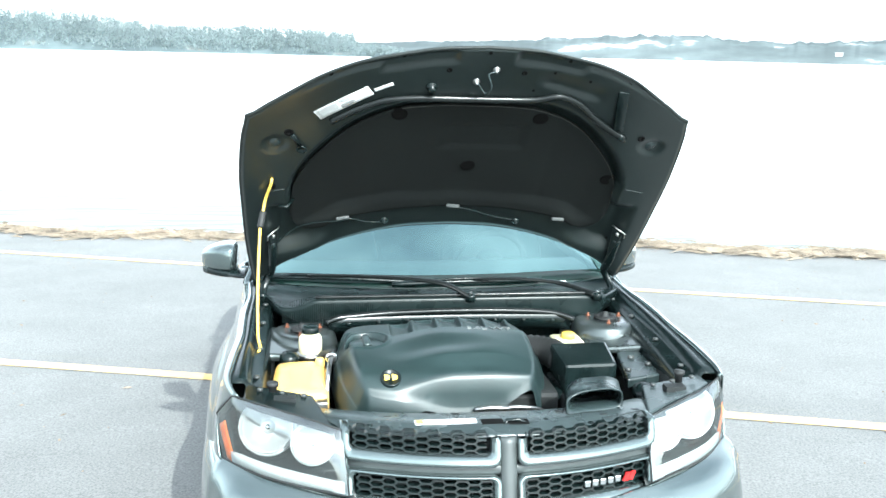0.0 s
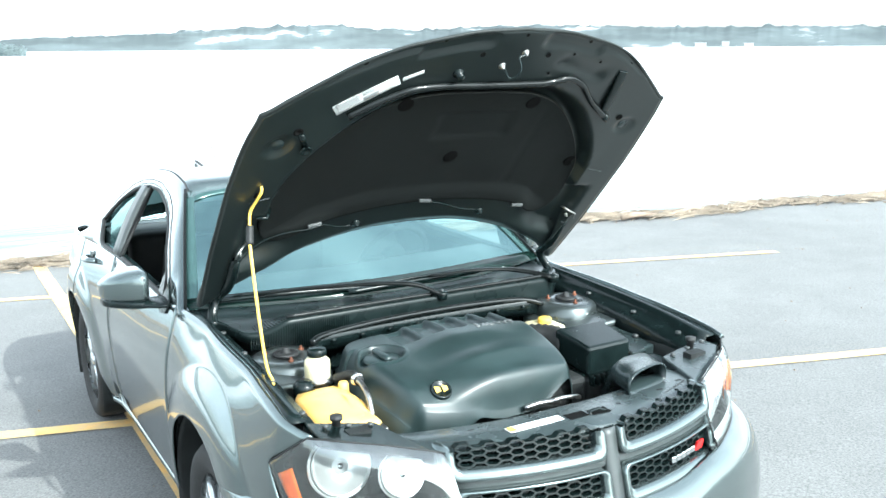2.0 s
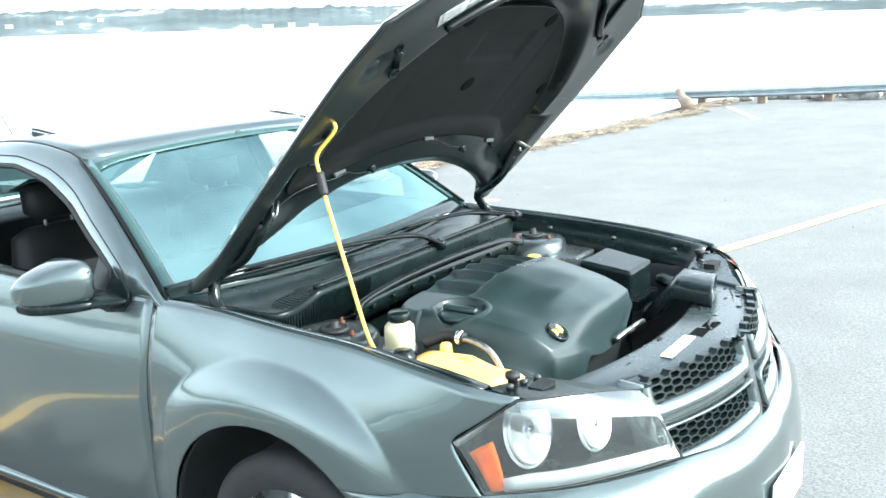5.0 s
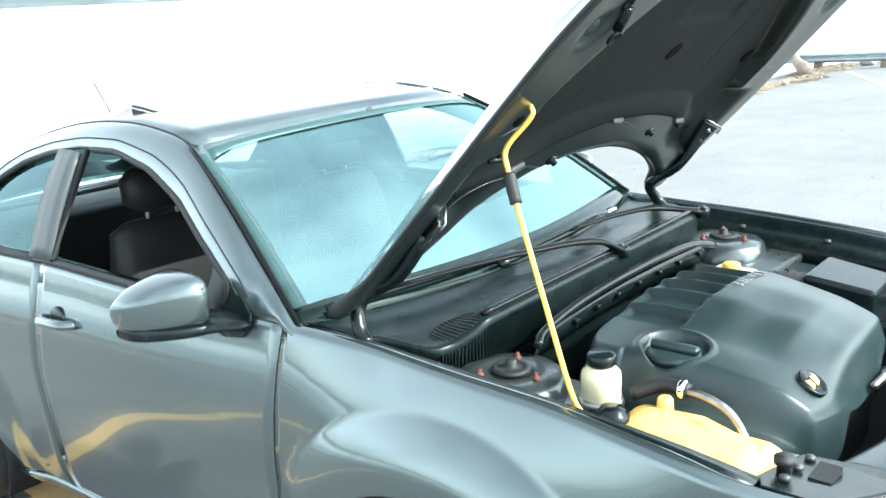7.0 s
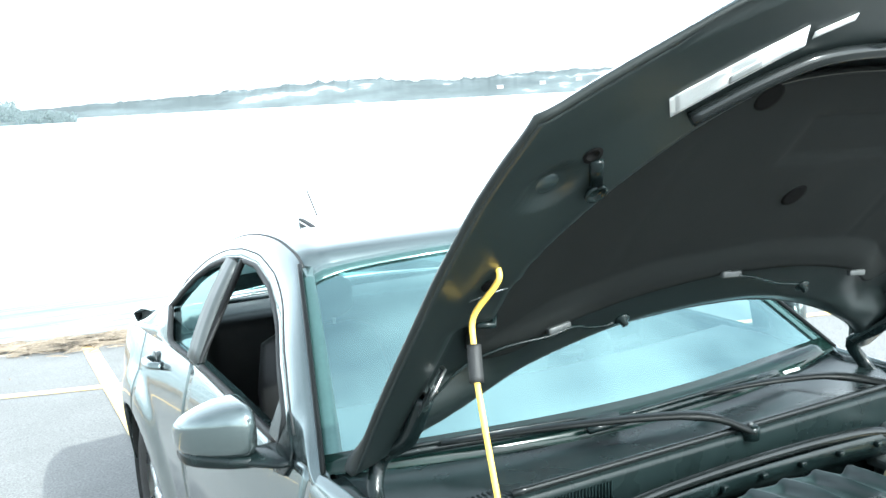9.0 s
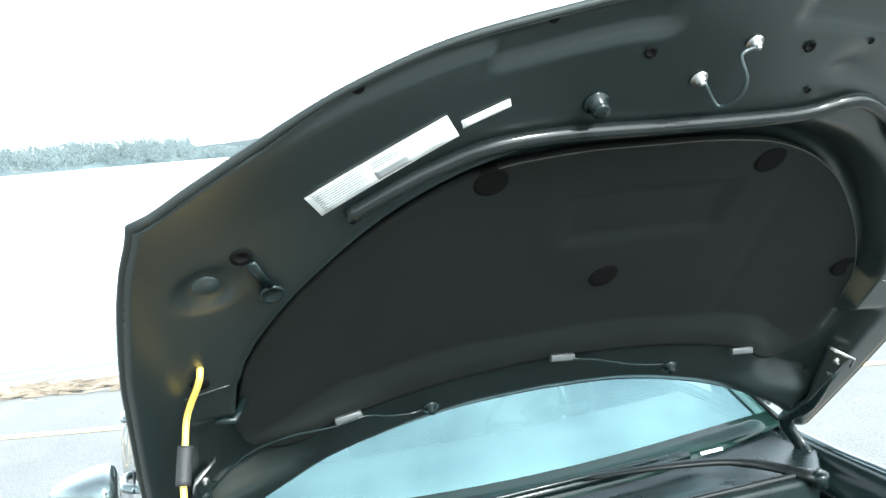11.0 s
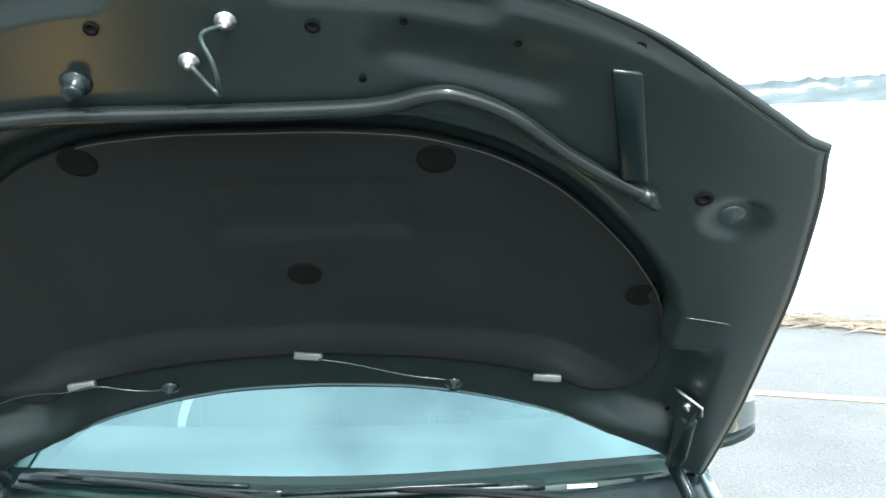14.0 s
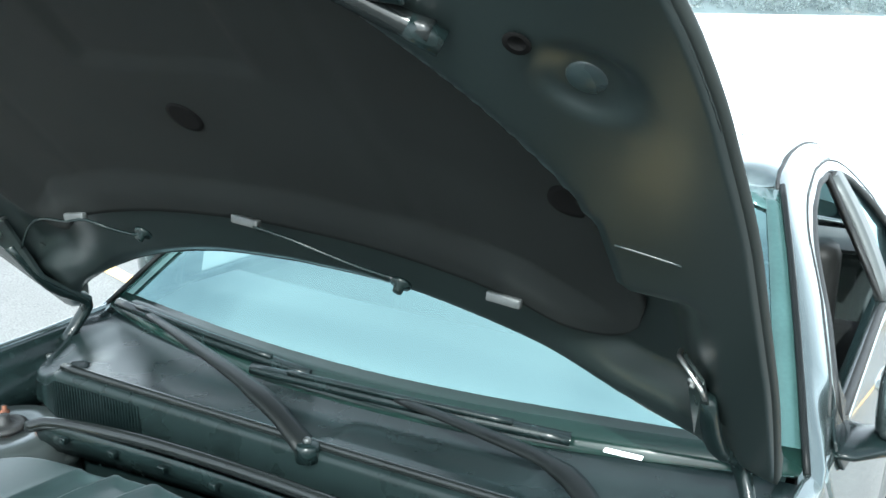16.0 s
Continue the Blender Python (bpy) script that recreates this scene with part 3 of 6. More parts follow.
    def mirror_ring(x, grow, zlo=None, zhi=None, back=4.655):
        f = (x - 0.92) / 0.155
        z0, z1 = (0.962, lerp(1.098, 1.05, f * f)) if zlo is None else (zlo, zhi)
        y0, y1 = lerp(4.455, 4.575, max(0, f) ** 1.6), back
        pts = []
        for k in range(28):
            a = 2 * math.pi * k / 28
            ey = abs(math.cos(a)) ** 0.62 * (1 if math.cos(a) > 0 else -1)
            ez = abs(math.sin(a)) ** 0.55 * (1 if math.sin(a) > 0 else -1)
            pts.append((side * x, (y0 + y1) / 2 + ey * (y1 - y0) / 2 * grow + (1 - grow) * 0.04, (z0 + z1) / 2 + ez * (z1 - z0) / 2 * grow))
        return pts
    XS = ((0.905, 0.55), (0.91, 0.8), (0.922, 0.95), (0.94, 1.0), (0.98, 1.0), (1.02, 0.985), (1.05, 0.94), (1.066, 0.84), (1.075, 0.66), (1.079, 0.4))
    part("mirror_cap", grid([mirror_ring(x, g) for x, g in XS], True, True), PAINT, mir)
    part("mirror_base", grid([mirror_ring(min(1.072, x), g * 0.96, 0.938, 0.978, 4.65) for x, g in XS], True, True), BLACK, mir)
    rows = [[(side * (0.993 + 0.068 * g * math.cos(a)), 4.657, 1.012 + 0.052 * g * math.sin(a)) for a in [2 * math.pi * k / 24 for k in range(24)]] for g in (1.0, 0.5, 0.02)]
    part("mirror_glass", grid(rows, True), CHROME, mir, thick=0.003)
    # wheels
    for yh, zh in ((YF, ZF), (YR, ZR)):
        yh, zh, RT = (3.728, 0.291, 0.328) if yh < 5 else (yh, zh, 0.335)
        wh = part("wheel", lathe([(0.2, -0.1), (0.235, -0.085), (0.24, 0.08), (0.232, 0.088)], (side * 0.81, yh, zh), (side, 0, 0), 40, cap=False), SILVER, car)
        part("tyre", lathe([(0.225, -0.1), (0.28, -0.112), (0.315, -0.105), (0.333, -0.08), (RT, 0.0), (0.333, 0.08), (0.315, 0.102), (0.28, 0.112), (0.245, 0.1), (0.228, 0.088)], (side * 0.81, yh, zh), (side, 0, 0), 64, cap=False), TYRE, wh)
        bm = bmesh.new()
        for k in range(60):
            a = 2 * math.pi * k / 60
            for j, (xc, xw) in enumerate(((-0.062, 0.018), (-0.022, 0.016), (0.022, 0.016), (0.062, 0.018))):
                m = Matrix.Translation((side * 0.81, yh, zh)) @ Matrix.Rotation(a + 0.02 * (j % 2), 4, "X") @ Matrix.Translation((xc, 0, RT - 0.004))
                box((-xw, -0.0115, -0.004), (xw, 0.0115, 0.0045 - 0.004 * (abs(xc) > 0.05)), bm, m)
        part("tread", bm, TYRE, wh, smooth=False)
        for k in range(5):
            a0 = 2 * math.pi * k / 5 + 0.5
            for da in (-0.13, 0.13):
                a = a0 + da
                u = Vector((0, math.cos(a), math.sin(a)))
                v = Vector((0, -math.sin(a), math.cos(a)))
                c = Vector((side * 0.895, yh, zh))
                rows = []
                for r, w2, dx in ((0.03, 0.032, 0.0), (0.1, 0.025, -0.002), (0.18, 0.03, -0.006), (0.235, 0.042, -0.012)):
                    o = c + u * r + Vector((side * dx, 0, 0))
                    rows.append([o + v * w2 - Vector((side * 0.03, 0, 0)), o + v * w2 * 0.8, o - v * w2 * 0.8, o - v * w2 - Vector((side * 0.03, 0, 0))])
                part("spoke", grid(rows, True, True), SILVER, wh)
        part("hub_cap", lathe([(0.04, -0.02), (0.04, 0.004), (0.03, 0.01), (0.0, 0.011)], (side * 0.895, yh, zh), (side, 0, 0), 20), SILVER, wh)
        part("brake_disc", lathe([(0.0, 0.0), (0.15, 0.0), (0.15, 0.02), (0.0, 0.02)], (side * 0.80, yh, zh), (side, 0, 0), 28), STEEL, wh)

# roof, windscreen, rear screen, boot
ROOF_Y = [4.87, 5.0, 5.2, 5.4, 5.55, 5.7, 5.85, 6.0, 6.1]
rows = []
for y in ROOF_Y:
    xr, zr = rail_at(y)
    rows.append([(x, y - 0.07 * (1 - (x / xr) ** 2) * (1 if y < 5 else 0.3), zr + 0.004 + (0.014 + 0.11 * sstep(5.4, 6.1, y)) * (1 - (x / xr) ** 2)) for x in [lerp(-xr + 0.02, xr - 0.02, k / 16) for k in range(17)]])
part("roof", grid(rows), PAINT, car, thick=0.02)


def ws_point(s, f):
    """Windscreen: s across -1..1, f from base 0 to header 1."""
    xb, xt = 0.83 * s, 0.645 * s
    yb, yt = 4.10 + 0.15 * s * s, 4.79 + 0.07 * s * s
    zb, zt = 0.965 + 0.012 * s * s, 1.372 - 0.038 * s * s
    return Vector((lerp(xb, xt, f), lerp(yb, yt, f), lerp(zb, zt, f) + 0.025 * math.sin(math.pi * f)))


ws = part("windscreen", grid([[ws_point(s, f) for s in np.linspace(-1, 1, 21)] for f in np.linspace(0, 1, 11)]), SCREEN, car, "teal-tinted windscreen glass reflecting the sky", face=(0, -1, 0.8))
ws.visible_shadow = False
for s0, s1, nm in ((-1.0, -0.945, "screen_border"), (0.945, 1.0, "screen_border")):
    part(nm, grid([[ws_point(s, f) + Vector((0, -0.002, 0.004)) for s in (s0, s1)] for f in np.linspace(0, 1, 14)]), FRIT, car, thick=0.002)
for s in (-1, 1):
    part("screen_moulding", tube([ws_point(s * 1.002, f) + Vector((0, -0.004, 0.009)) for f in np.linspace(0, 1.02, 16)], 0.0065, 8), WIPER, car)
part("screen_foot", grid([[ws_point(s, f * (1 - 0.35 * abs(s) ** 4)) + Vector((0, -0.003, 0.005)) for s in np.linspace(-1, 1, 21)] for f in (0.0, 0.05, 0.1)]), FOOT, car, thick=0.002)
part("screen_header", grid([[ws_point(s * 0.945, lerp(0.935 - 0.05 * abs(s) ** 12, 1.0, f)) + Vector((0, -0.002, 0.004)) for s in np.linspace(-1, 1, 41)] for f in (0, 0.5, 1)]), FRIT, car, thick=0.002)
rows = [[(lerp(-1, 1, k / 14) * lerp(0.66, 0.70, f), lerp(6.08, 6.58, f) + 0.05 * (1 - abs(lerp(-1, 1, k / 14)) ** 2), lerp(1.15, 0.925, f) + lerp(0.13, 0.02, f) * (1 - lerp(-1, 1, k / 14) ** 2)) for k in range(15)] for f in np.linspace(0, 1, 7)]
rw = part("rear_screen", grid(rows), CLEARWIN, car, face=(0, 0.6, 1))
rw.visible_shadow = False
rows = [[(s * 0.76, y, belt_z(y) + 0.02 - 0.02 * abs(s) ** 3)  for s in np.linspace(-1, 1, 13)] for y in (6.62, 6.75, 6.9, 7.02, 7.1)]
part("boot_lid", grid(rows), PAINT, car, thick=0.01)
rows = [[(s * 0.74, 7.1 + 0.04 * (1 - s * s) + (0.05 if 0.25 < z < 0.6 else 0), z) for s in np.linspace(-1, 1, 13)] for z in (0.06, 0.2, 0.45, 0.6, 0.84)]
part("rear_bumper", grid(rows), PAINT, car, thick=0.01)
# sunroof panel tilted up at its rear edge, and mast aerial
sr = part("sunroof", grid([[(x, y, lerp(1.366, 1.412, f) - 0.012 * (x / 0.46) ** 2) for x in np.linspace(-0.44, 0.44, 9)] for y, f in ((4.98, 0), (5.2, 0.4), (5.47, 1.0))]), PAINT, car, thick=0.006)
part("sunroof_seal", prism([(-0.436, 5.2, 1.376), (-0.436, 5.46, 1.362), (-0.436, 5.462, 1.408), (-0.436, 5.42, 1.405)], (0.012, 0, 0)), RUBBER, sr, smooth=False)
aer = part("aerial", lathe([(0.03, -0.01), (0.028, 0.005), (0.012, 0.02), (0.0, 0.022)], (-0.13, 6.08, 1.275), n=14), BLACK, car)
part("mast", tube([(-0.13, 6.08, 1.285), (-0.155, 6.16, 1.437)], 0.0035, 6), RUBBER, aer)

# cabin
part("cabin_floor", box((-0.8, 4.2, 0.25), (0.8, 6.5, 0.29)), VOID, car, smooth=False)
rows = [[(s * 0.76, y + 0.06 * s * s, z) for s in np.linspace(-1, 1, 11)] for y, z in ((4.20, 0.955), (4.4, 0.985), (4.58, 0.98), (4.66, 0.93), (4.66, 0.6))]
part("dashboard", grid(rows), DASH, car, thick=0.02)
bm = bmesh.new()
c, ax = Vector((0.36, 4.82, 0.93)), Vector((0, -0.9, -0.42)).normalized()
u = Vector((1, 0, 0)); v = ax.cross(u)
tube([c + (u * math.cos(a) + v * math.sin(a)) * 0.18 for a in [2 * math.pi * k / 28 for k in range(29)]], 0.014, 8, bm)
for a in (0.1, math.pi - 0.1, -math.pi / 2):
    tube([c, c + (u * math.cos(a) + v * math.sin(a)) * 0.175], 0.016, 6, bm)
lathe([(0.0, -0.03), (0.07, -0.02), (0.06, 0.02), (0.0, 0.03)], c, ax, 16, bm)
part("steering_wheel", bm, SEAT, car)
rvm = part("rear_view_mirror", prism([(-0.115, 4.855, 1.262), (0.125, 4.845, 1.262), (0.135, 4.845, 1.305), (0.10, 4.846, 1.322), (0.04, 4.848, 1.33), (-0.02, 4.85, 1.33), (-0.09, 4.853, 1.322), (-0.125, 4.855, 1.305)], (0, 0.03, 0.004)), DASH, car, "grey rear-view mirror on a stem", bevel=0.01)
part("mirror_stem", tube(smooth_curve([(0.01, 4.85, 1.315), (0.01, 4.82, 1.335), (0.01, 4.765, 1.362)], 5), [0.008] * 6 + [0.012] * 3 + [0.018] * 2, 10), DASH, rvm)


def seat(x, y, w=0.25):
    def sec(z, hw, y0, y1, n=12):
        return [(x + hw * (abs(math.cos(a)) ** 0.5) * (1 if math.cos(a) > 0 else -1), lerp(y0, y1, 0.5 + 0.5 * math.sin(a)), z) for a in [2 * math.pi * k / n for k in range(n)]]
    s = part("seat_back", grid([sec(0.5, w * 0.95, y, y + 0.16), sec(0.65, w, y + 0.03, y + 0.19), sec(0.85, w * 0.98, y + 0.08, y + 0.22), sec(1.0, w * 0.85, y + 0.13, y + 0.23), sec(1.03, w * 0.6, y + 0.15, y + 0.22)], True, True), SEAT, car)
    part("headrest", grid([sec(1.06, w * 0.4, y + 0.14, y + 0.22), sec(1.09, w * 0.56, y + 0.13, y + 0.24), sec(1.17, w * 0.55, y + 0.14, y + 0.25), sec(1.2, w * 0.4, y + 0.16, y + 0.24)], True, True), SEAT, s)
    for d in (-0.06, 0.06):
        part("headrest_post", tube([(x + d, y + 0.18, 0.98), (x + d, y + 0.185, 1.1)], 0.007, 8), STEEL, s)
    part("seat_cushion", box((x - w, y - 0.45, 0.4), (x + w, y + 0.1, 0.55)), SEAT, s, bevel=0.05)


seat(-0.42, 5.2)
seat(0.42, 5.2)
part("rear_bench", box((-0.66, 6.02, 0.4), (0.66, 6.2, 0.95)), SEAT, car, bevel=0.05)
part("parcel_shelf", box((-0.7, 6.2, 0.89), (0.7, 6.56, 0.905)), DASH, car, bevel=0.005)
part("headlining", grid([[(x, y, z) for x in np.linspace(-0.58, 0.58, 5)] for y, z in ((4.9, 1.34), (5.4, 1.35), (5.9, 1.22))]), DASH, car)

# ---- front end ----
PLAN = [(0.0, 2.685), (0.25, 2.71), (0.467, 2.778), (0.60, 2.855), (0.72, 2.948), (0.80, 3.035), (0.866, 3.122)]
PN = smooth_curve([(x, y, 0) for x, y in PLAN], 6)


def front_bumper():
    cols = []
    prof = ((0.004, -0.014), (0.002, -0.004), (0.0, 0.0), (-0.012, 0.022), (-0.03, 0.042), (-0.055, 0.06), (-0.09, 0.072), (-0.14, 0.082), (-0.2, 0.088), (-0.27, 0.088), (-0.34, 0.08), (-0.40, 0.06), (-0.45, 0.03), (-0.49, -0.02))
    def front_col(i):
        p = PN[i]
        d = (PN[min(i + 1, len(PN) - 1)] - PN[max(i - 1, 0)]).normalized()
        n = Vector((d.y, -d.x, 0))
        zt = lerp(0.637, 0.664, sstep(0.2, 0.47, p.x))
        k = 0.74 + 0.42 * sstep(0.35, 0.7, p.x) - 0.38 * sstep(0.78, 0.87, p.x)
        drop = (zt - 0.16) / 0.49
        return [Vector((p.x + n.x * o * k, p.y + n.y * o * k, zt + dz * drop)) for dz, o in prof]
    for i in range(len(PN)):
        cols.append(front_col(i))
    last = cols[-1]
    def arch_y(z):
        return YF - math.sqrt(max(0.01, AR * AR - (z - ZF) ** 2))
    # side of the bumper, back to the wheel arch
    for j in range(1, 13):
        q = j / 12
        c = []
        for p, (dz, o) in zip(last, prof):
            z = p.z - 0.046 * q * sstep(0.45, 0.62, p.z)
            ye = arch_y(min(z, 0.618)) - 0.002
            y = lerp(p.y, ye, q)
            xe = body_x(ye, z) - (0.012 if dz > 0.001 else 0)
            c.append(Vector((lerp(p.x, xe, q) + 0.018 * math.sin(math.pi * q) * (1 if o > 0.03 else 0.5), y, z)))
        cols.append(c)
    full = [[Vector((-p.x, p.y, p.z)) for p in c] for c in cols[:0:-1]] + [[Vector((p.x + 0.012 + 0.014 * sstep(0.5, 0.85, p.x), p.y, p.z)) for p in c] for c in cols]
    return part("front_bumper", grid(full), PAINT, car, thick=0.006)


def grille_y(x, z):
    """Face of the grille."""
    xx = x - 0.01
    top, bot = 2.775 + 0.46 * xx * xx, 2.69 + 0.40 * xx * xx
    return lerp(bot, top, (z - 0.56) / 0.30)


def honeycomb(x0, x1, z0, z1, parent, name):
    """Hexagonal mesh filling an opening."""
    bm = bmesh.new()
    R, t = 0.0142, 0.0026
    seen = set()
    def P(x, z, d):
        return Vector((x, grille_y(x, z) + d, z))
    def bar(a, b):
        k = tuple(sorted(((round(a[0], 3), round(a[1], 3)), (round(b[0], 3), round(b[1], 3)))))
        if k in seen:
            return
        seen.add(k)
        dx, dz = b[0] - a[0], b[1] - a[1]
        l = math.hypot(dx, dz)
        nx, nz = -dz / l * t, dx / l * t
        rows = []
        for q in (a, b):
            rows.append([P(q[0] + nx, q[1] + nz, 0.004), P(q[0] - nx, q[1] - nz, 0.004), P(q[0] - nx, q[1] - nz, 0.026), P(q[0] + nx, q[1] + nz, 0.026)])
        grid(rows, True, True, bm)
    cw, ch = R * 1.5 * 1.7, R * math.sqrt(3) * 0.8
    j = 0
    z = z0
    i0 = int((x1 - x0) / cw) + 2
    for i in range(i0):
        for j in range(int((z1 - z0) / ch) + 2):
            cx, cz = x0 + i * cw, z0 + j * ch + (ch / 2 if i % 2 else 0)
            c = [(cx + R * 1.7 * math.cos(k * math.pi / 3), cz + R * 0.8 * math.sin(k * math.pi / 3)) for k in range(6)]
            for k in range(6):
                a, b = c[k], c[(k + 1) % 6]
                if all(x0 - 0.002 <= q[0] <= x1 + 0.002 and z0 - 0.006 <= q[1] <= z1 + 0.006 for q in (a, b)):
                    bar(a, b)
    return part(name, bm, BLACK, parent, smooth=False)


bumper = front_bumper()
# near-black backing sheet holds the shade behind the mesh
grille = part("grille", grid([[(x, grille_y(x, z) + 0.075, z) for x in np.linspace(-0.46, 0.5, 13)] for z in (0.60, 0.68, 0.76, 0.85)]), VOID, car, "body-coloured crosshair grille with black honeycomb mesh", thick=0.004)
def rounded_rect(x0, x1, z0, z1, r):
    P = []
    for cx, cz, a0 in ((x1 - r, z0 + r, -90), (x1 - r, z1 - r, 0), (x0 + r, z1 - r, 90), (x0 + r, z0 + r, 180)):
        arc = [(cx + r * math.cos(radians(a0 + 18 * k)), cz + r * math.sin(radians(a0 + 18 * k))) for k in range(6)]
        if P:
            q = P[-1]
            P += [(lerp(q[0], arc[0][0], k / 10), lerp(q[1], arc[0][1], k / 10)) for k in range(1, 10)]
        P += arc
    q = P[-1]
    return P + [(lerp(q[0], P[0][0], k / 10), lerp(q[1], P[0][1], k / 10)) for k in range(1, 11)]


def bezel(x0, x1, z0, z1, left, right, low, high, open_top=False):
    """Painted surround of one grille opening, rounded at the corners."""
    inner, outer = rounded_rect(x0, x1, z0, z1, 0.017), rounded_rect(x0 - left, x1 + right, z0 - low, z1 + high, 0.026)
    if open_top:
        inner, outer = (p[33:61] + p[1:19] for p in (inner, outer))
    rows = []
    for f, d in ((0.0, 0.03), (0.0, -0.006), (0.1, -0.013), (0.35, -0.018), (0.75, -0.021), (0.93, -0.018), (1.0, -0.011), (1.0, 0.02)):
        rows.append([(lerp(a[0], b[0], f), grille_y(lerp(a[0], b[0], f), lerp(a[1], b[1], f)) + d, lerp(a[1], b[1], f)) for a, b in zip(inner, outer)])
    part("bezel", grid(rows), PAINT, grille, "grey painted grille surround")


bezel(-0.462, -0.043, 0.803, 0.864, 0.028, 0.031, 0.03, 0.001, True)
bezel(0.069, 0.488, 0.803, 0.864, 0.031, 0.028, 0.03, 0.001, True)
bezel(-0.452, -0.037, 0.668, 0.737, 0.03, 0.025, 0.036, 0.012)
bezel(0.062, 0.480, 0.668, 0.737, 0.025, 0.03, 0.036, 0.012)
# the channel is body paint; the darker grey puts its shade into the colour
rows = [[(x, grille_y(x, z) + k, z) for z, k in ((0.744, 0.012), (0.75, 0.006), (0.766, 0.002), (0.776, 0.006))] for x in np.linspace(-0.47, 0.51, 17)]
part("cross_channel", grid(rows), PILLAR, grille, "recessed channel in body paint, darkened for its shade", thick=0.002)
for z0, z1, x0, x1 in ((0.805, 0.862, -0.465, -0.045), (0.805, 0.862, 0.07, 0.49), (0.668, 0.738, -0.455, -0.025), (0.668, 0.738, 0.05, 0.485)):
    honeycomb(x0, x1, z0, z1, grille, "honeycomb_mesh")
# upright of the channel, in the same shade-darkened grey
rows = []
for z in np.linspace(0.632, 0.856, 12):
    rows.append([(0.0125 + dx * 0.027, grille_y(0.0125, z) + d, z) for dx, d in ((-1, 0.012), (-0.8, -0.004), (0, -0.007), (0.8, -0.004), (1, 0.012))])
part("cross_channel", grid(rows), PILLAR, grille, "recessed channel in body paint, darkened for its shade", thick=0.002)
for x0, x1 in ((-0.49, -0.465), (0.49, 0.515)):
    rows = [[(lerp(x0, x1, 0.5) + dx * (x1 - x0) / 2, grille_y(x0, z) - 0.02 * dy + 0.03 * (1 - dy), z) for dx, dy in ((-1, -0.5), (-0.8, 0.8), (0.8, 0.8), (1, -0.5))] for z in np.linspace(0.64, 0.858, 8)]
    part("grille_end", grid(rows, False, True), PAINT, grille)
# maker's badge as plain bright blocks and red slashes
for i in range(5):
    x = 0.262 + i * 0.0265
    part("badge_block", box((x - 0.0095, grille_y(x, 0.70) - 0.012, 0.69), (x + 0.0095, grille_y(x, 0.70) - 0.004, 0.711)), CHROME, grille, bevel=0.003)
for i in range(2):
    x = 0.398 + i * 0.02
    m = Matrix.Translation((x, grille_y(x, 0.70) - 0.008, 0.70)) @ Matrix.Shear("XZ", 4, (0.0, 0.0))
    o = [(x - 0.011, grille_y(x, .7) - .012, .688), (x + 0.003, grille_y(x, .7) - .012, .688), (x + 0.013, grille_y(x, .7) - .012, .715), (x, grille_y(x, .7) - .012, .715)]
    part("badge_slash", prism(o, (0, 0.008, 0)), RED, grille, smooth=False)
part("number_plate", box((-0.16, 2.612, 0.36), (0.16, 2.622, 0.5)), WHITE, bumper, "pale plate blank", bevel=0.003)


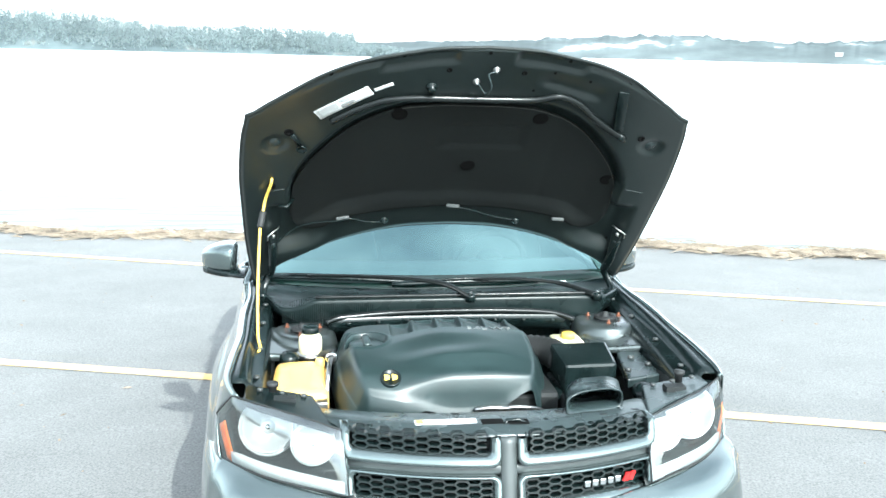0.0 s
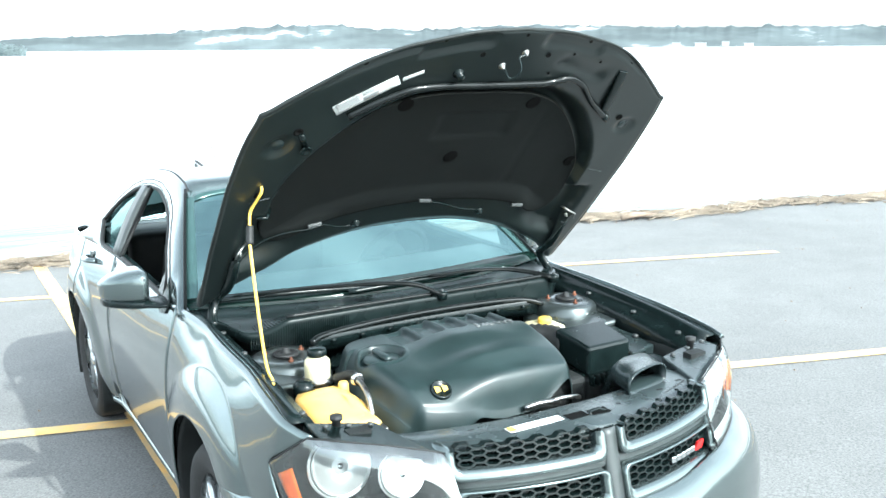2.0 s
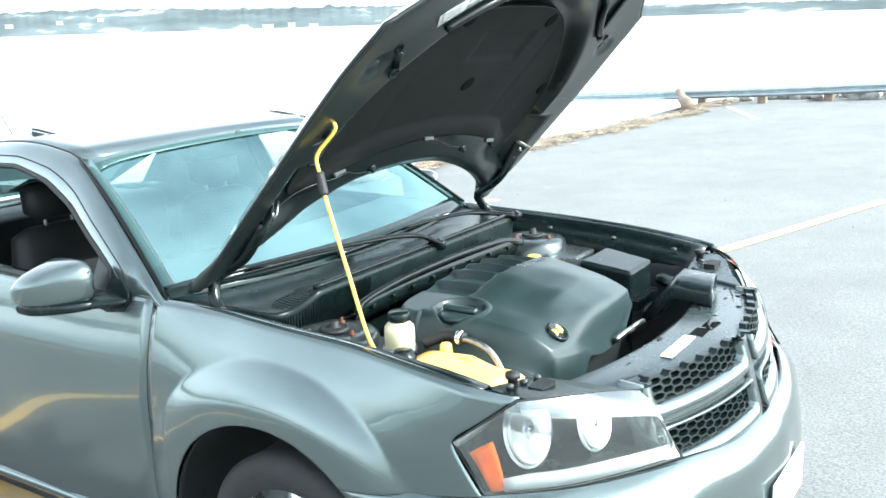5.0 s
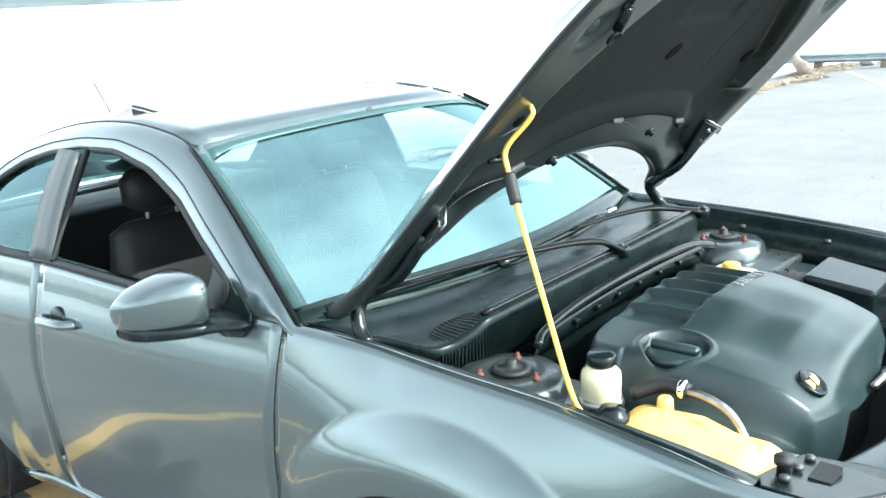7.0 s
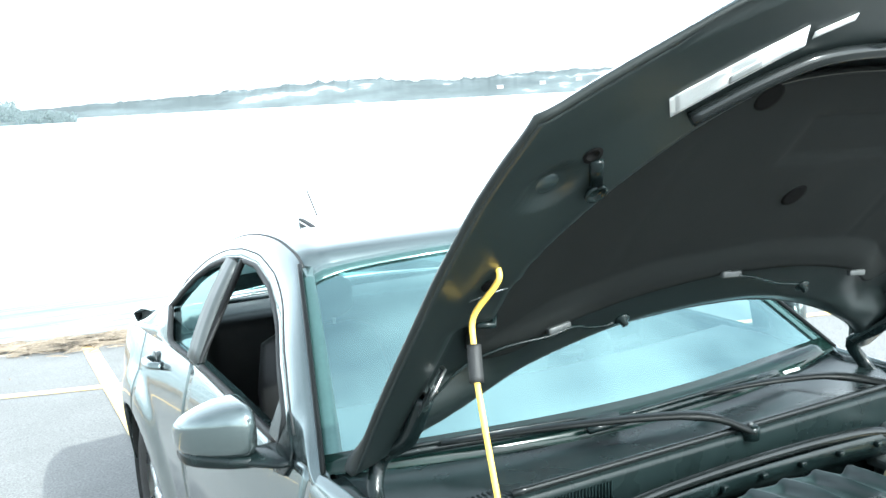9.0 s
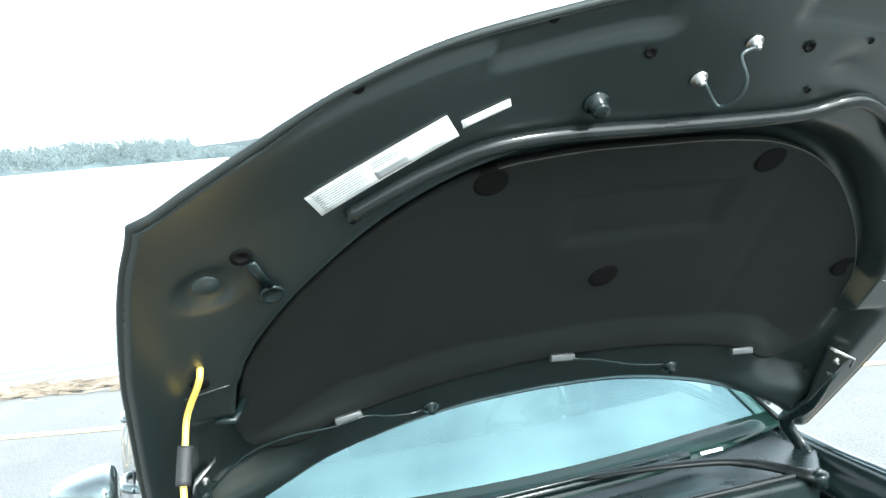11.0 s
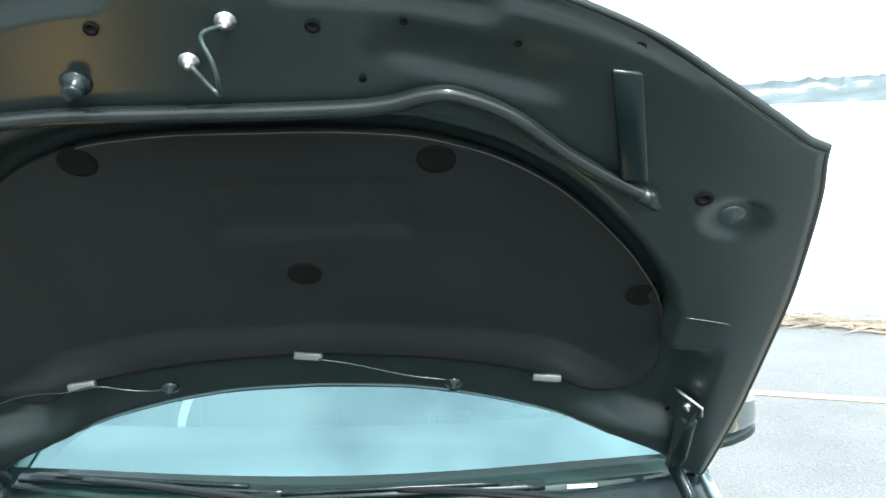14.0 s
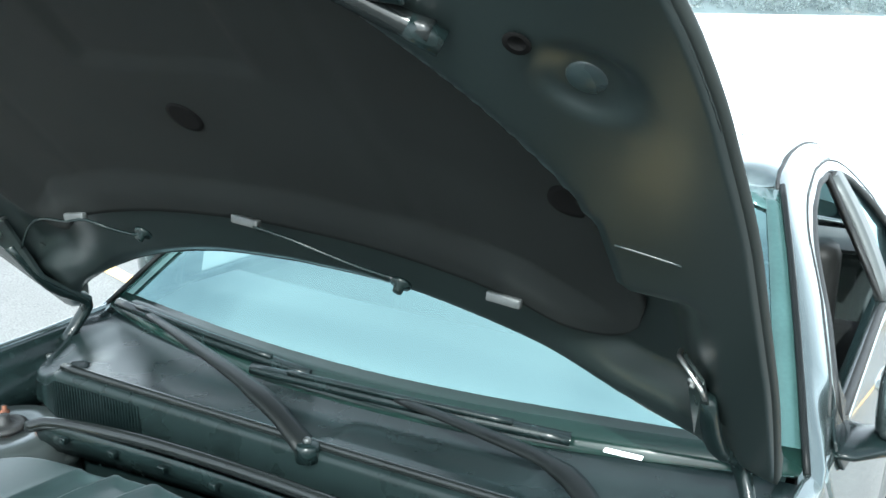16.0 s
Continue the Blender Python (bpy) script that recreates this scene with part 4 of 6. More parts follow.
def headlamp(s):
    out = 0.014 if s > 0 else 0.0

    def pt(f, g):
        """f: inner to outer, g: bottom to top, on the lens."""
        top = smooth_curve([(0.487, 2.878, 0.852), (0.62, 2.925, 0.885), (0.735, 2.982, 0.902), (0.825, 3.045, 0.909)] if s < 0 else [(0.487, 2.895, 0.848), (0.62, 2.962, 0.875), (0.735, 3.03, 0.889), (0.822, 3.112, 0.895)], 6)
        top += [top[-1].lerp(Vector((0.886, 3.19, 0.797)), k / 6) for k in range(1, 7)]
        bot = smooth_curve([(0.467, 2.776, 0.682), (0.60, 2.858, 0.677), (0.72, 2.95, 0.672), (0.80, 3.037, 0.669), (0.864, 3.118, 0.667)], 6)
        i = f * (len(top) - 1)
        k = min(int(i), len(top) - 2)
        a, b = top[k].lerp(top[k + 1], i - k), bot[k].lerp(bot[k + 1], i - k)
        p = b.lerp(a, g)
        n = Vector((0.45 * f, -0.8, 0.4)).normalized()
        p = p + n * (0.034 * math.sin(math.pi * g ** 1.6) * (1 - 0.6 * f * f) * sstep(-0.1, 0.2, f))
        return Vector((s * p.x + out, p.y, p.z))
    F = np.linspace(0, 1, 17)
    housing = part("headlamp", grid([[pt(f, g) + Vector((-s * 0.02, 0.2 * math.sin(math.pi * min(1, max(0, (g - 0.02) / 0.96))) ** 0.4 * (1 - 0.8 * sstep(0.55, 1.0, f)) * sstep(-0.02, 0.06, f), -0.01)) for f in F] for g in np.linspace(0.0, 1.0, 9)]), BLACK, car, "headlamp with clear lens, black housing and twin round reflectors", thick=0.002)
    lens = part("lens", grid([[pt(f, g) for f in F] for g in np.linspace(0, 1, 13)]), LENS, housing, face=(s * 0.3, -1, 0.5))
    lens.visible_shadow = False
    for cx, cy, cz, r in ((0.715, 3.085, 0.785, 0.08), (0.572, 2.975, 0.77, 0.06)):
        c = Vector((s * cx + out, cy, cz))
        ax = Vector((s * 0.1, -1, 0.3))
        b = part("reflector", lathe([(r * 0.15, -0.02), (r * 0.5, -0.016), (r * 0.8, -0.004), (r, 0.014), (r * 1.05, 0.018), (r * 1.07, 0.008)], c, ax, 32), REFLECT, housing)
        part("bulb_shield", lathe([(r * 0.34, -0.004), (r * 0.36, 0.006), (r * 0.2, 0.012), (0.0, 0.013)], c, ax, 20), REFLECT, b)
        part("lamp_ring", lathe([(r * 1.06, 0.0), (r * 1.14, 0.012), (r * 1.2, 0.004)], c, ax, 32, cap=False), REFLECT, b)
        part("bulb", lathe([(0.012, -0.03), (0.014, 0.005), (0.008, 0.014), (0.0, 0.016)], c, ax, 12), CHROME, b)
    rows = [[pt(f, g) + Vector((0, 0.008, -0.002)) for f in np.linspace(0.02, 0.86, 13)] for g in (0.02, 0.1, 0.19)]
    part("light_strip", grid(rows), CLEARSTRIP, housing, thick=0.004)
    rows = [[pt(f + 0.03 * (g - 0.3), g) + Vector((-s * 0.006, 0.004, 0)) for f in np.linspace(0.87, 0.965, 5)] for g in np.linspace(0.02, 0.72, 8)]
    part("marker_lens", grid(rows), AMBER, housing, "amber side marker", thick=0.004)
    edge = [pt(f, 1) for f in F] + [pt(f, 0) for f in F[::-1]] + [pt(0, 1)]
    part("lamp_seal", tube(edge, 0.003, 6), RUBBER, housing)


for s in (-1, 1):
    headlamp(s)

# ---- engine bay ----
bay = part("engine_bay", grid([[(x, y, z) for x, z in ((-0.775, belt_z(y) - 0.06), (-0.735, belt_z(y) - 0.09), (-0.715, 0.82), (-0.69, 0.58), (-0.4, 0.5), (0.4, 0.5), (0.69, 0.58), (0.715, 0.82), (0.735, belt_z(y) - 0.09), (0.775, belt_z(y) - 0.06))] for y in np.linspace(3.1, 4.2, 16)]), VOID, car, "near-black engine bay", thick=0.004)
part("bulkhead", box((-0.7, 3.875, 0.5), (0.7, 3.895, 0.868)), BLACK, bay, smooth=False)
for s in (-1, 1):
    rows = [[(s * x, y, fender_belt(s, y) + z) for x, z in ((fender_edge(y, fender_belt(s, y)) - 0.002, -0.006), (0.792, -0.007), (0.782, -0.03), (0.77, -0.048), (0.742, -0.052), (0.732, -0.075), (0.72, -0.12))] for y in steps(3.14, 4.22, 0.06)]
    rail = part("fender_rail", grid(rows), BLACK, bay, thick=0.004)
    for y in (3.25, 3.5, 3.78, 4.02):
        part("rail_bolt", lathe([(0.0, 0.0), (0.011, 0.0), (0.011, 0.008), (0.0, 0.009)], (s * 0.757, y, belt_z(y) - 0.046), n=8), CLIP, rail)
    # inner wing apron and spring tower
    ap = [(s * x, y, z) for x, y, z in ((0.745, 3.56, 0.872), (0.56, 3.60, 0.85), (0.47, 3.68, 0.845), (0.47, 3.86, 0.855), (0.745, 3.88, 0.885))]
    part("apron", prism(ap, (0, 0, -0.03)), BAYPAINT, bay, smooth=False, bevel=0.01)
    tx, ty = (-0.605, 3.787) if s < 0 else (0.652, 3.803)
    tow = part("spring_tower", lathe([(0.15, -0.2), (0.14, -0.05), (0.13, -0.012), (0.115, 0.0), (0.055, 0.004), (0.05, 0.0), (0.0, -0.004)], (tx, ty, 0.89 if s < 0 else 0.91), n=32), BAYPAINT, bay)
    part("top_mount", lathe([(0.046, 0.0), (0.044, 0.008), (0.034, 0.011), (0.03, 0.007), (0.014, 0.012), (0.013, 0.026), (0.0, 0.027)], (tx, ty, 0.894 if s < 0 else 0.914), n=24), RUBBER, tow)
    for a in (0.4, 2.5, 4.6):
        part("nut", lathe([(0.010, 0.0), (0.010, 0.008), (0.005, 0.008), (0.005, 0.018), (0.0, 0.018)], (tx + 0.075 * math.cos(a), ty + 0.075 * math.sin(a), 0.89 if s < 0 else 0.91), n=6), RUST, tow)

# radiator support panel
def panel_front(x):
    return 2.80 + 0.46 * (x - 0.02) ** 2


rows = []
for x in np.linspace(-0.56, 0.58, 23):
    y0, y1 = panel_front(x) - 0.008, 2.985 + 0.35 * x * x
    rows.append([(x, lerp(y0, y1, f), 0.853 + dz - 0.02 * abs(x)) for f, dz in ((0, -0.006), (0.06, 0.0), (0.5, 0.004), (0.94, 0.0), (1.0, -0.004), (1.0, -0.05))])
panel = part("radiator_panel", grid(rows), RADPANEL, car, "smooth black plastic radiator cover panel", thick=0.004)
part("panel_label", box((-0.258, 2.884, 0.856), (-0.064, 2.918, 0.8585)), WHITE, panel, "white paper label", smooth=False)
part("label_mark", box((-0.256, 2.886, 0.8587), (-0.232, 2.915, 0.8595)), YELLOW, panel, smooth=False)
# flat black boxes paint the shade inside the latch openings
part("latch_opening", box((-0.05, 2.868, 0.853), (0.02, 2.908, 0.8588)), PLUG, panel, smooth=False)
part("latch_opening", box((0.032, 2.862, 0.853), (0.10, 2.90, 0.8588)), PLUG, panel, smooth=False)
part("hood_latch", tube([(0.022, 2.865, 0.855), (0.03, 2.88, 0.863), (0.07, 2.885, 0.863), (0.09, 2.875, 0.855)], 0.006, 8), BLACK, panel)
for x in (-0.4, -0.18, 0.16, 0.3, 0.42):
    y = panel_front(x) + 0.03 + 0.06 * (abs(x) < 0.2)
    part("push_clip", lathe([(0.011, 0.0), (0.011, 0.003), (0.004, 0.005), (0.0, 0.005)], (x, y, 0.855 - 0.02 * abs(x)), n=12), BLACK, panel)
    # near-black box drawn in place of the slot's shaded inside
    part("panel_slot", box((x + 0.05, y + 0.06, 0.851 - 0.02 * abs(x)), (x + 0.075, y + 0.068, 0.8585 - 0.02 * abs(x))), VOID, panel, smooth=False)
for s in (-1, 1):
    # carrier beside the lamp
    e, d = (0.042, 0.012) if s > 0 else (0.0, 0.0)
    o = [(s * 0.51, 2.895 + e * 0.5, 0.856), (s * 0.62, 2.942 + e, 0.880 - d), (s * 0.735, 3.0 + e, 0.897 - d), (s * 0.79, 3.045 + e, 0.90 - d), (s * 0.79, 3.17, 0.902 - d), (s * 0.57, 3.14, 0.866)]
    c = part("lamp_carrier", prism(o, (0, 0, -0.03)), BLACK if s < 0 else RADPANEL, car, smooth=False, bevel=0.006)
    # slot is a near-black block, its inner shade put into the colour
    part("carrier_slot", box((s * 0.66 - 0.035, 3.05, 0.86), (s * 0.66 + 0.035, 3.09, 0.8895)), VOID, c, smooth=False)
    part("bump_stop", lathe([(0.013, -0.03), (0.013, 0.01), (0.019, 0.012), (0.019, 0.024), (0.0, 0.026)], (s * 0.70, 3.13, 0.895), n=14), RUBBER, c)
    for k in range(3):
        part("bolt", lathe([(0.01, 0.0), (0.01, 0.008), (0.0, 0.009)], (s * (0.6 + 0.07 * k), 3.115, 0.872 + 0.0125 * k), n=6), CLIP, c)

# engine cover
def cover_z(x, y):
    u = (x + 0.105) / 0.385
    left, right = sstep(-0.08, -0.30, x), sstep(0.02, 0.26, x)
    # upright apron, shelf and raised deck; long slope under the oil badge
    mid = curve2([(3.15, 0.79), (3.168, 0.805), (3.174, 0.86), (3.184, 0.895), (3.2, 0.911), (3.23, 0.9205), (3.265, 0.937), (3.297, 0.954), (3.35, 0.9645), (3.49, 0.9755), (3.60, 0.975), (3.74, 0.955)], y)
    lef = curve2([(3.13, 0.80), (3.15, 0.835), (3.197, 0.882), (3.24, 0.908), (3.3, 0.922), (3.42, 0.94), (3.5, 0.945), (3.74, 0.935)], y)
    rig = curve2([(3.15, 0.79), (3.17, 0.81), (3.18, 0.86), (3.2, 0.893), (3.26, 0.915), (3.33, 0.932), (3.42, 0.95), (3.5, 0.962), (3.74, 0.952)], y)
    z = lerp(lerp(mid, rig, right), lef, left) - 0.012 * u ** 4
    # recessed flutes at the rear
    if y > 3.5:
        for k in range(6):
            xc = -0.232 + 0.093 * k
            d = abs(x - xc - 0.05 * (y - 3.6)) / 0.043
            if d < 1:
                z -= 0.03 * (1 - d ** 6) * sstep(3.52, 3.545, y) * sstep(3.725, 3.68, y) * (0.3 + 0.7 * (0.5 + 0.5 * (x - xc) / 0.043))
    # broad dish in the front of the deck
    z -= 0.012 * sstep(1.0, 0.0, math.hypot((x + 0.12) / 0.24, (y - 3.37) / 0.1))
    # filler pit with a raised rim
    r = math.hypot(x + 0.37, y - 3.495)
    z += 0.004 * sstep(0.096, 0.084, r)
    z -= 0.03 * sstep(0.079, 0.071, r)
    return z


N, M = 180, 150
rows = []
for j in range(M + 1):
    r = []
    for i in range(N + 1):
        a, b = lerp(-1, 1, i / N), lerp(-1, 1, j / M)
        # square to rounded footprint
        k = 1 - 0.13 * (a * a * b * b) ** 1.5
        x, y = -0.1 + 0.38 * a * k * (1 + 0.05 * b), 3.451 + 0.286 * b * k - 0.016 * sstep(-0.15, -0.5, a) * sstep(0, -1, b)
        r.append((x, y, cover_z(x, y) - 0.085 * sstep(0.80 if b < 0.5 else 0.86, 1.0, (a ** 8 + (b if b > 0 else 0) ** 8) ** 0.125) ** 2 - 0.012 * sstep(0.93, 1.0, -b)))
    rows.append(r)
skirt0 = [(x, y - 0.008, z - lerp(0.11, 0.02, sstep(-0.3, -0.18, x))) for x, y, z in rows[0]]
rows = [skirt0] + rows + [[(x, y + 0.012, z - 0.1) for x, y, z in rows[-1]]]
rows = [[(r[0][0] - 0.012, r[0][1], r[0][2] - 0.12)] + r + [(r[-1][0] + 0.012, r[-1][1], r[-1][2] - 0.12)] for r in rows]
cover = part("engine_cover", grid(rows), COVER, car, "satin black moulded plastic engine cover")
part("filler_cap", lathe([(0.066, 0.0), (0.064, 0.012), (0.056, 0.016), (0.0, 0.017)], (-0.37, 3.495, 0.912), n=32), COVER, cover)
part("cap_grip", box((-0.383, 3.437, 0.925), (-0.357, 3.553, 0.946)), COVER, cover, bevel=0.008)
o = Vector((-0.305, 3.212, cover_z(-0.305, 3.212) - 0.006))
nrm = Vector((0, cover_z(-0.305, 3.222) - cover_z(-0.305, 3.202), -0.02)).normalized() * -1
badge = part("oil_badge", lathe([(0.036, -0.02), (0.036, 0.012), (0.032, 0.016), (0.029, 0.011), (0.0, 0.011)], o, nrm, 28), BLACK, cover)
for d in (-1, 1):
    part("oil_symbol", prism([o + nrm * 0.012 + Vector((d * 0.013 + a, b * 0.78, b * 0.62)) for a, b in ((-0.009, -0.012), (0.009, -0.007), (0.009, 0.008), (-0.009, 0.013))], nrm * 0.002), YELLOW, badge, smooth=False)
part("cover_lettering", lettering("3.6L VVT", 0.045, Matrix.Translation((0.092, 3.502, cover_z(0.092, 3.502) + 0.001)) @ Matrix.Rotation(radians(3), 4, "Y")), STEEL, cover, "raised bright lettering", smooth=False)
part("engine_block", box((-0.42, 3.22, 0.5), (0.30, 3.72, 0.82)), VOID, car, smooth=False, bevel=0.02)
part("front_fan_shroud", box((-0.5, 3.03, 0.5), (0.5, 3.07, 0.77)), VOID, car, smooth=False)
for x, r in ((0.03, 0.010), (0.12, 0.008)):
    part("alloy_pipe", tube(smooth_curve([(x - 0.05, 3.15, 0.79), (x, 3.14, 0.80), (x + 0.06, 3.14, 0.795), (x + 0.1, 3.165, 0.775)], 5), r, 8), STEEL, car)

# coolant bottle
def lumpy(cx, cy, hx, hy, z0, z1, nz=8, p=0.45, top=lambda x, y: 0.0):
    rows = []
    for k in range(nz + 1):
        f = k / nz
        g = 1 - 0.35 * max(0, (f - 0.8) / 0.2) ** 2 - 0.15 * max(0, (0.2 - f) / 0.2) ** 2
        r = []
        for a in [2 * math.pi * i / 36 for i in range(36)]:
            x = cx + hx * g * abs(math.cos(a)) ** p * (1 if math.cos(a) > 0 else -1)
            y = cy + hy * g * abs(math.sin(a)) ** p * (1 if math.sin(a) > 0 else -1)
            r.append((x, y, lerp(z0, z1, f) + f * f * top(x, y)))
        rows.append(r)
    c = [(cx + (x - cx) * q, cy + (y - cy) * q, z + 0.006 * (1 - q)) for q in (0.6,) for x, y, z in rows[-1]]
    rows.append(c)
    return grid(rows, True, True)


bottle = part("coolant_bottle", lumpy(-0.61, 3.345, 0.098, 0.155, 0.72, 0.862, top=lambda x, y: 0.018 * sstep(3.3, 3.42, y) + 0.008 * math.sin(y * 40)), COOLANT, car, "amber plastic coolant bottle with grey cap")
part("bottle_cap", lathe([(0.034, -0.03), (0.036, 0.0), (0.036, 0.012), (0.028, 0.016), (0.026, 0.024), (0.0, 0.026)], (-0.652, 3.50, 0.872), n=18), BLACK, bottle)
part("bottle_nipple", lathe([(0.02, -0.02), (0.017, 0.02), (0.013, 0.026), (0.0, 0.027)], (-0.541, 3.435, 0.868), n=14), COOLANT, bottle)
part("bottle_lobe", lumpy(-0.565, 3.235, 0.05, 0.05, 0.74, 0.85), COOLANT, bottle)
part("bottle_bracket", box((-0.56, 3.15, 0.79), (-0.52, 3.2, 0.835)), STEEL, bottle, bevel=0.005)
res = part("steering_reservoir", lathe([(0.034, -0.1), (0.043, -0.09), (0.044, -0.03), (0.042, -0.012), (0.03, 0.0), (0.026, 0.006), (0.0, 0.006)], (-0.575, 3.57, 0.945), n=24), CREAM, car, "cream plastic fluid reservoir with black cap")
part("reservoir_cap", lathe([(0.03, 0.0), (0.032, 0.004), (0.032, 0.022), (0.028, 0.026), (0.0, 0.027)], (-0.575, 3.57, 0.949), n=20), BLACK, res)
part("reservoir_clamp", lathe([(0.05, -0.012), (0.052, 0.0), (0.048, 0.01)], (-0.575, 3.57, 0.865), n=20), STEEL, res)
hose = part("coolant_hose", tube(smooth_curve([(-0.53, 3.52, 0.875), (-0.50, 3.46, 0.90), (-0.50, 3.40, 0.90)], 6), 0.017, 10), RUBBER, car)
part("alloy_pipe", tube(smooth_curve([(-0.502, 3.42, 0.90), (-0.508, 3.36, 0.90), (-0.515, 3.30, 0.878), (-0.521, 3.26, 0.82), (-0.521, 3.25, 0.76)], 6), 0.009, 10), STEEL, hose)
part("hose_clip", lathe([(0.021, -0.008), (0.023, 0.0), (0.021, 0.008)], (-0.50, 3.415, 0.90), (0, 1, 0), 14), CHROME, hose)

# air box, snorkel, bellows
TB = [Vector((0.314, 3.434, 0.933)), Vector((0.532, 3.43, 0.936)), Vector((0.513, 3.243, 0.914)), Vector((0.321, 3.243, 0.911))]
bx = part("air_box", prism(TB, (0.0, 0.0, -0.11)), BLACK, car, "black plastic air filter box", smooth=False, bevel=0.012)
part("air_box_base", prism([p + Vector((0, 0, -0.115)) + (p - Vector((0.42, 3.34, 0.92))) * 0.06 for p in TB], (0, 0, -0.14)), VOID, bx, smooth=False, bevel=0.01)
for k in range(8):
    x = lerp(0.327, 0.507, k / 7)
    part("box_rib", box((x - 0.004, 3.215, 0.775), (x + 0.004, 3.243, 0.81)), BLACK, bx, smooth=False)
    if k < 7:
        part("box_rib", box((0.298, 3.26 + 0.024 * k, 0.775), (0.322, 3.266 + 0.024 * k, 0.81)), BLACK, bx, smooth=False)
def duct_ring(y, xc, hw, zb, h, grow=0.0):
    pts = []
    for k in range(24):
        a = math.pi * 2 * k / 24
        cx, cz = math.cos(a), math.sin(a)
        ex = abs(cx) ** 0.55 * (1 if cx > 0 else -1)
        ez = (abs(cz) ** 0.75 if cz > 0 else -abs(cz) ** 0.25)
        ex *= 1 - 0.22 * max(0, cz) ** 2
        pts.append((xc + ex * (hw + grow), y + 0.25 * ex * (hw + grow) * sstep(3.2, 3.0, y) - 0.02 * sstep(3.2, 3.0, y), zb + h / 2 + ez * (h / 2 + grow) if ez > 0 else zb + h / 2 + ez * (h / 2 + grow)))
    return pts


D = [(3.21, 0.40, 0.05, 0.72, 0.05), (3.15, 0.392, 0.075, 0.77, 0.07), (3.115, 0.382, 0.09, 0.83, 0.072), (3.095, 0.375, 0.097, 0.847, 0.076), (3.05, 0.36, 0.10, 0.848, 0.075), (3.0, 0.347, 0.102, 0.849, 0.074)]
rows = [duct_ring(*d) for d in D] + [duct_ring(2.992, 0.343, 0.102, 0.849, 0.074, 0.003), duct_ring(2.98, 0.342, 0.102, 0.849, 0.074, 0.003), duct_ring(2.98, 0.342, 0.102, 0.849, 0.074, -0.002), duct_ring(3.04, 0.36, 0.098, 0.85, 0.07, -0.003), duct_ring(3.11, 0.385, 0.09, 0.84, 0.06, -0.003), duct_ring(3.17, 0.395, 0.06, 0.77, 0.05, -0.003)]
part("air_snorkel", grid(rows, True, True), PANEL, car, "black plastic air intake duct with open mouth")
P = smooth_curve([(0.36, 3.42, 0.87), (0.33, 3.50, 0.875), (0.26, 3.56, 0.87), (0.16, 3.60, 0.86)], 8)
part("bellows_hose", tube(P, [0.05 + 0.006 * (k % 2) for k in range(len(P))], 16), RUBBER, car)
bat = part("battery_tray", prism([(0.58, 3.30, 0.83), (0.715, 3.33, 0.835), (0.735, 3.60, 0.845), (0.63, 3.58, 0.84)], (0, 0, -0.04)), PANEL, car, smooth=False, bevel=0.008)
for x, y in ((0.60, 3.36), (0.70, 3.42), (0.66, 3.5)):
    part("tray_bolt", lathe([(0.012, 0.0), (0.012, 0.012), (0.0, 0.014)], (x, y, 0.838), n=8), CLIP, bat)
part("horn", lathe([(0.05, 0.0), (0.05, 0.02), (0.03, 0.03), (0.0, 0.03)], (0.62, 3.22, 0.80), (0, -0.3, 1), 24), BLACK, car)
brk = part("brake_reservoir", box((0.40, 3.63, 0.80), (0.52, 3.76, 0.865)), CREAM, car, bevel=0.012)
part("reservoir_cap", lathe([(0.028, 0.0), (0.028, 0.018), (0.024, 0.022), (0.0, 0.023)], (0.464, 3.697, 0.865), n=18), YELLOW, brk, "yellow brake fluid cap")
# cowl brace, cowl and wipers
part("cowl_brace", tube(smooth_curve([(-0.51, 3.775, 0.925), (-0.45, 3.795, 0.938), (-0.25, 3.815, 0.948), (0.0, 3.82, 0.952), (0.25, 3.815, 0.95), (0.42, 3.80, 0.942), (0.51, 3.775, 0.92)], 6), 0.0125, 10), SEAL, car)
part("plenum_rail", grid([[(x, y + 0.02 - 0.12 * x * x, z) for y, z in ((3.79, 0.938), (3.80, 0.90), (3.815, 0.87), (3.87, 0.865))] for x in np.linspace(-0.5, 0.5, 21)]), BLACK, car, thick=0.004)
for x in np.linspace(-0.42, 0.42, 8):
    part("rail_clip", box((x - 0.008, 3.80 - 0.12 * x * x, 0.908), (x + 0.008, 3.815 - 0.12 * x * x, 0.922)), BLACK, car, bevel=0.003)


LIP_Y = [(-0.80, 4.10), (-0.75, 4.06), (-0.72, 3.99), (-0.69, 3.938), (-0.655, 3.928), (-0.60, 3.902), (-0.55, 3.888), (0.56, 3.886), (0.62, 3.89), (0.68, 3.93), (0.74, 4.0), (0.80, 4.08)]
LIP_Z = [(-0.80, 0.975), (-0.75, 0.966), (-0.72, 0.952), (-0.69, 0.944), (-0.655, 0.945), (-0.60, 0.966), (-0.55, 0.989), (0.56, 0.992), (0.62, 0.99), (0.68, 0.978), (0.80, 0.97)]


def cowl_top(x, f):
    """Cowl surface: x across, f from the windscreen foot to the front lip."""
    yb, yf, zf = 4.12 + 0.15 * (x / 0.8) ** 2, curve2(LIP_Y, x), curve2(LIP_Z, x)
    pad_up = 0.006 * sstep(0.06, 0.08, x) * sstep(0.47, 0.45, x) * sstep(0.3, 0.33, f) * sstep(0.85, 0.82, f)
    return Vector((x, lerp(yb, yf, f), curve2([(0, 0.972), (0.3, 0.965), (0.7, lerp(0.964, zf, 0.45)), (0.93, zf - 0.003), (1.0, zf)], f) + pad_up))


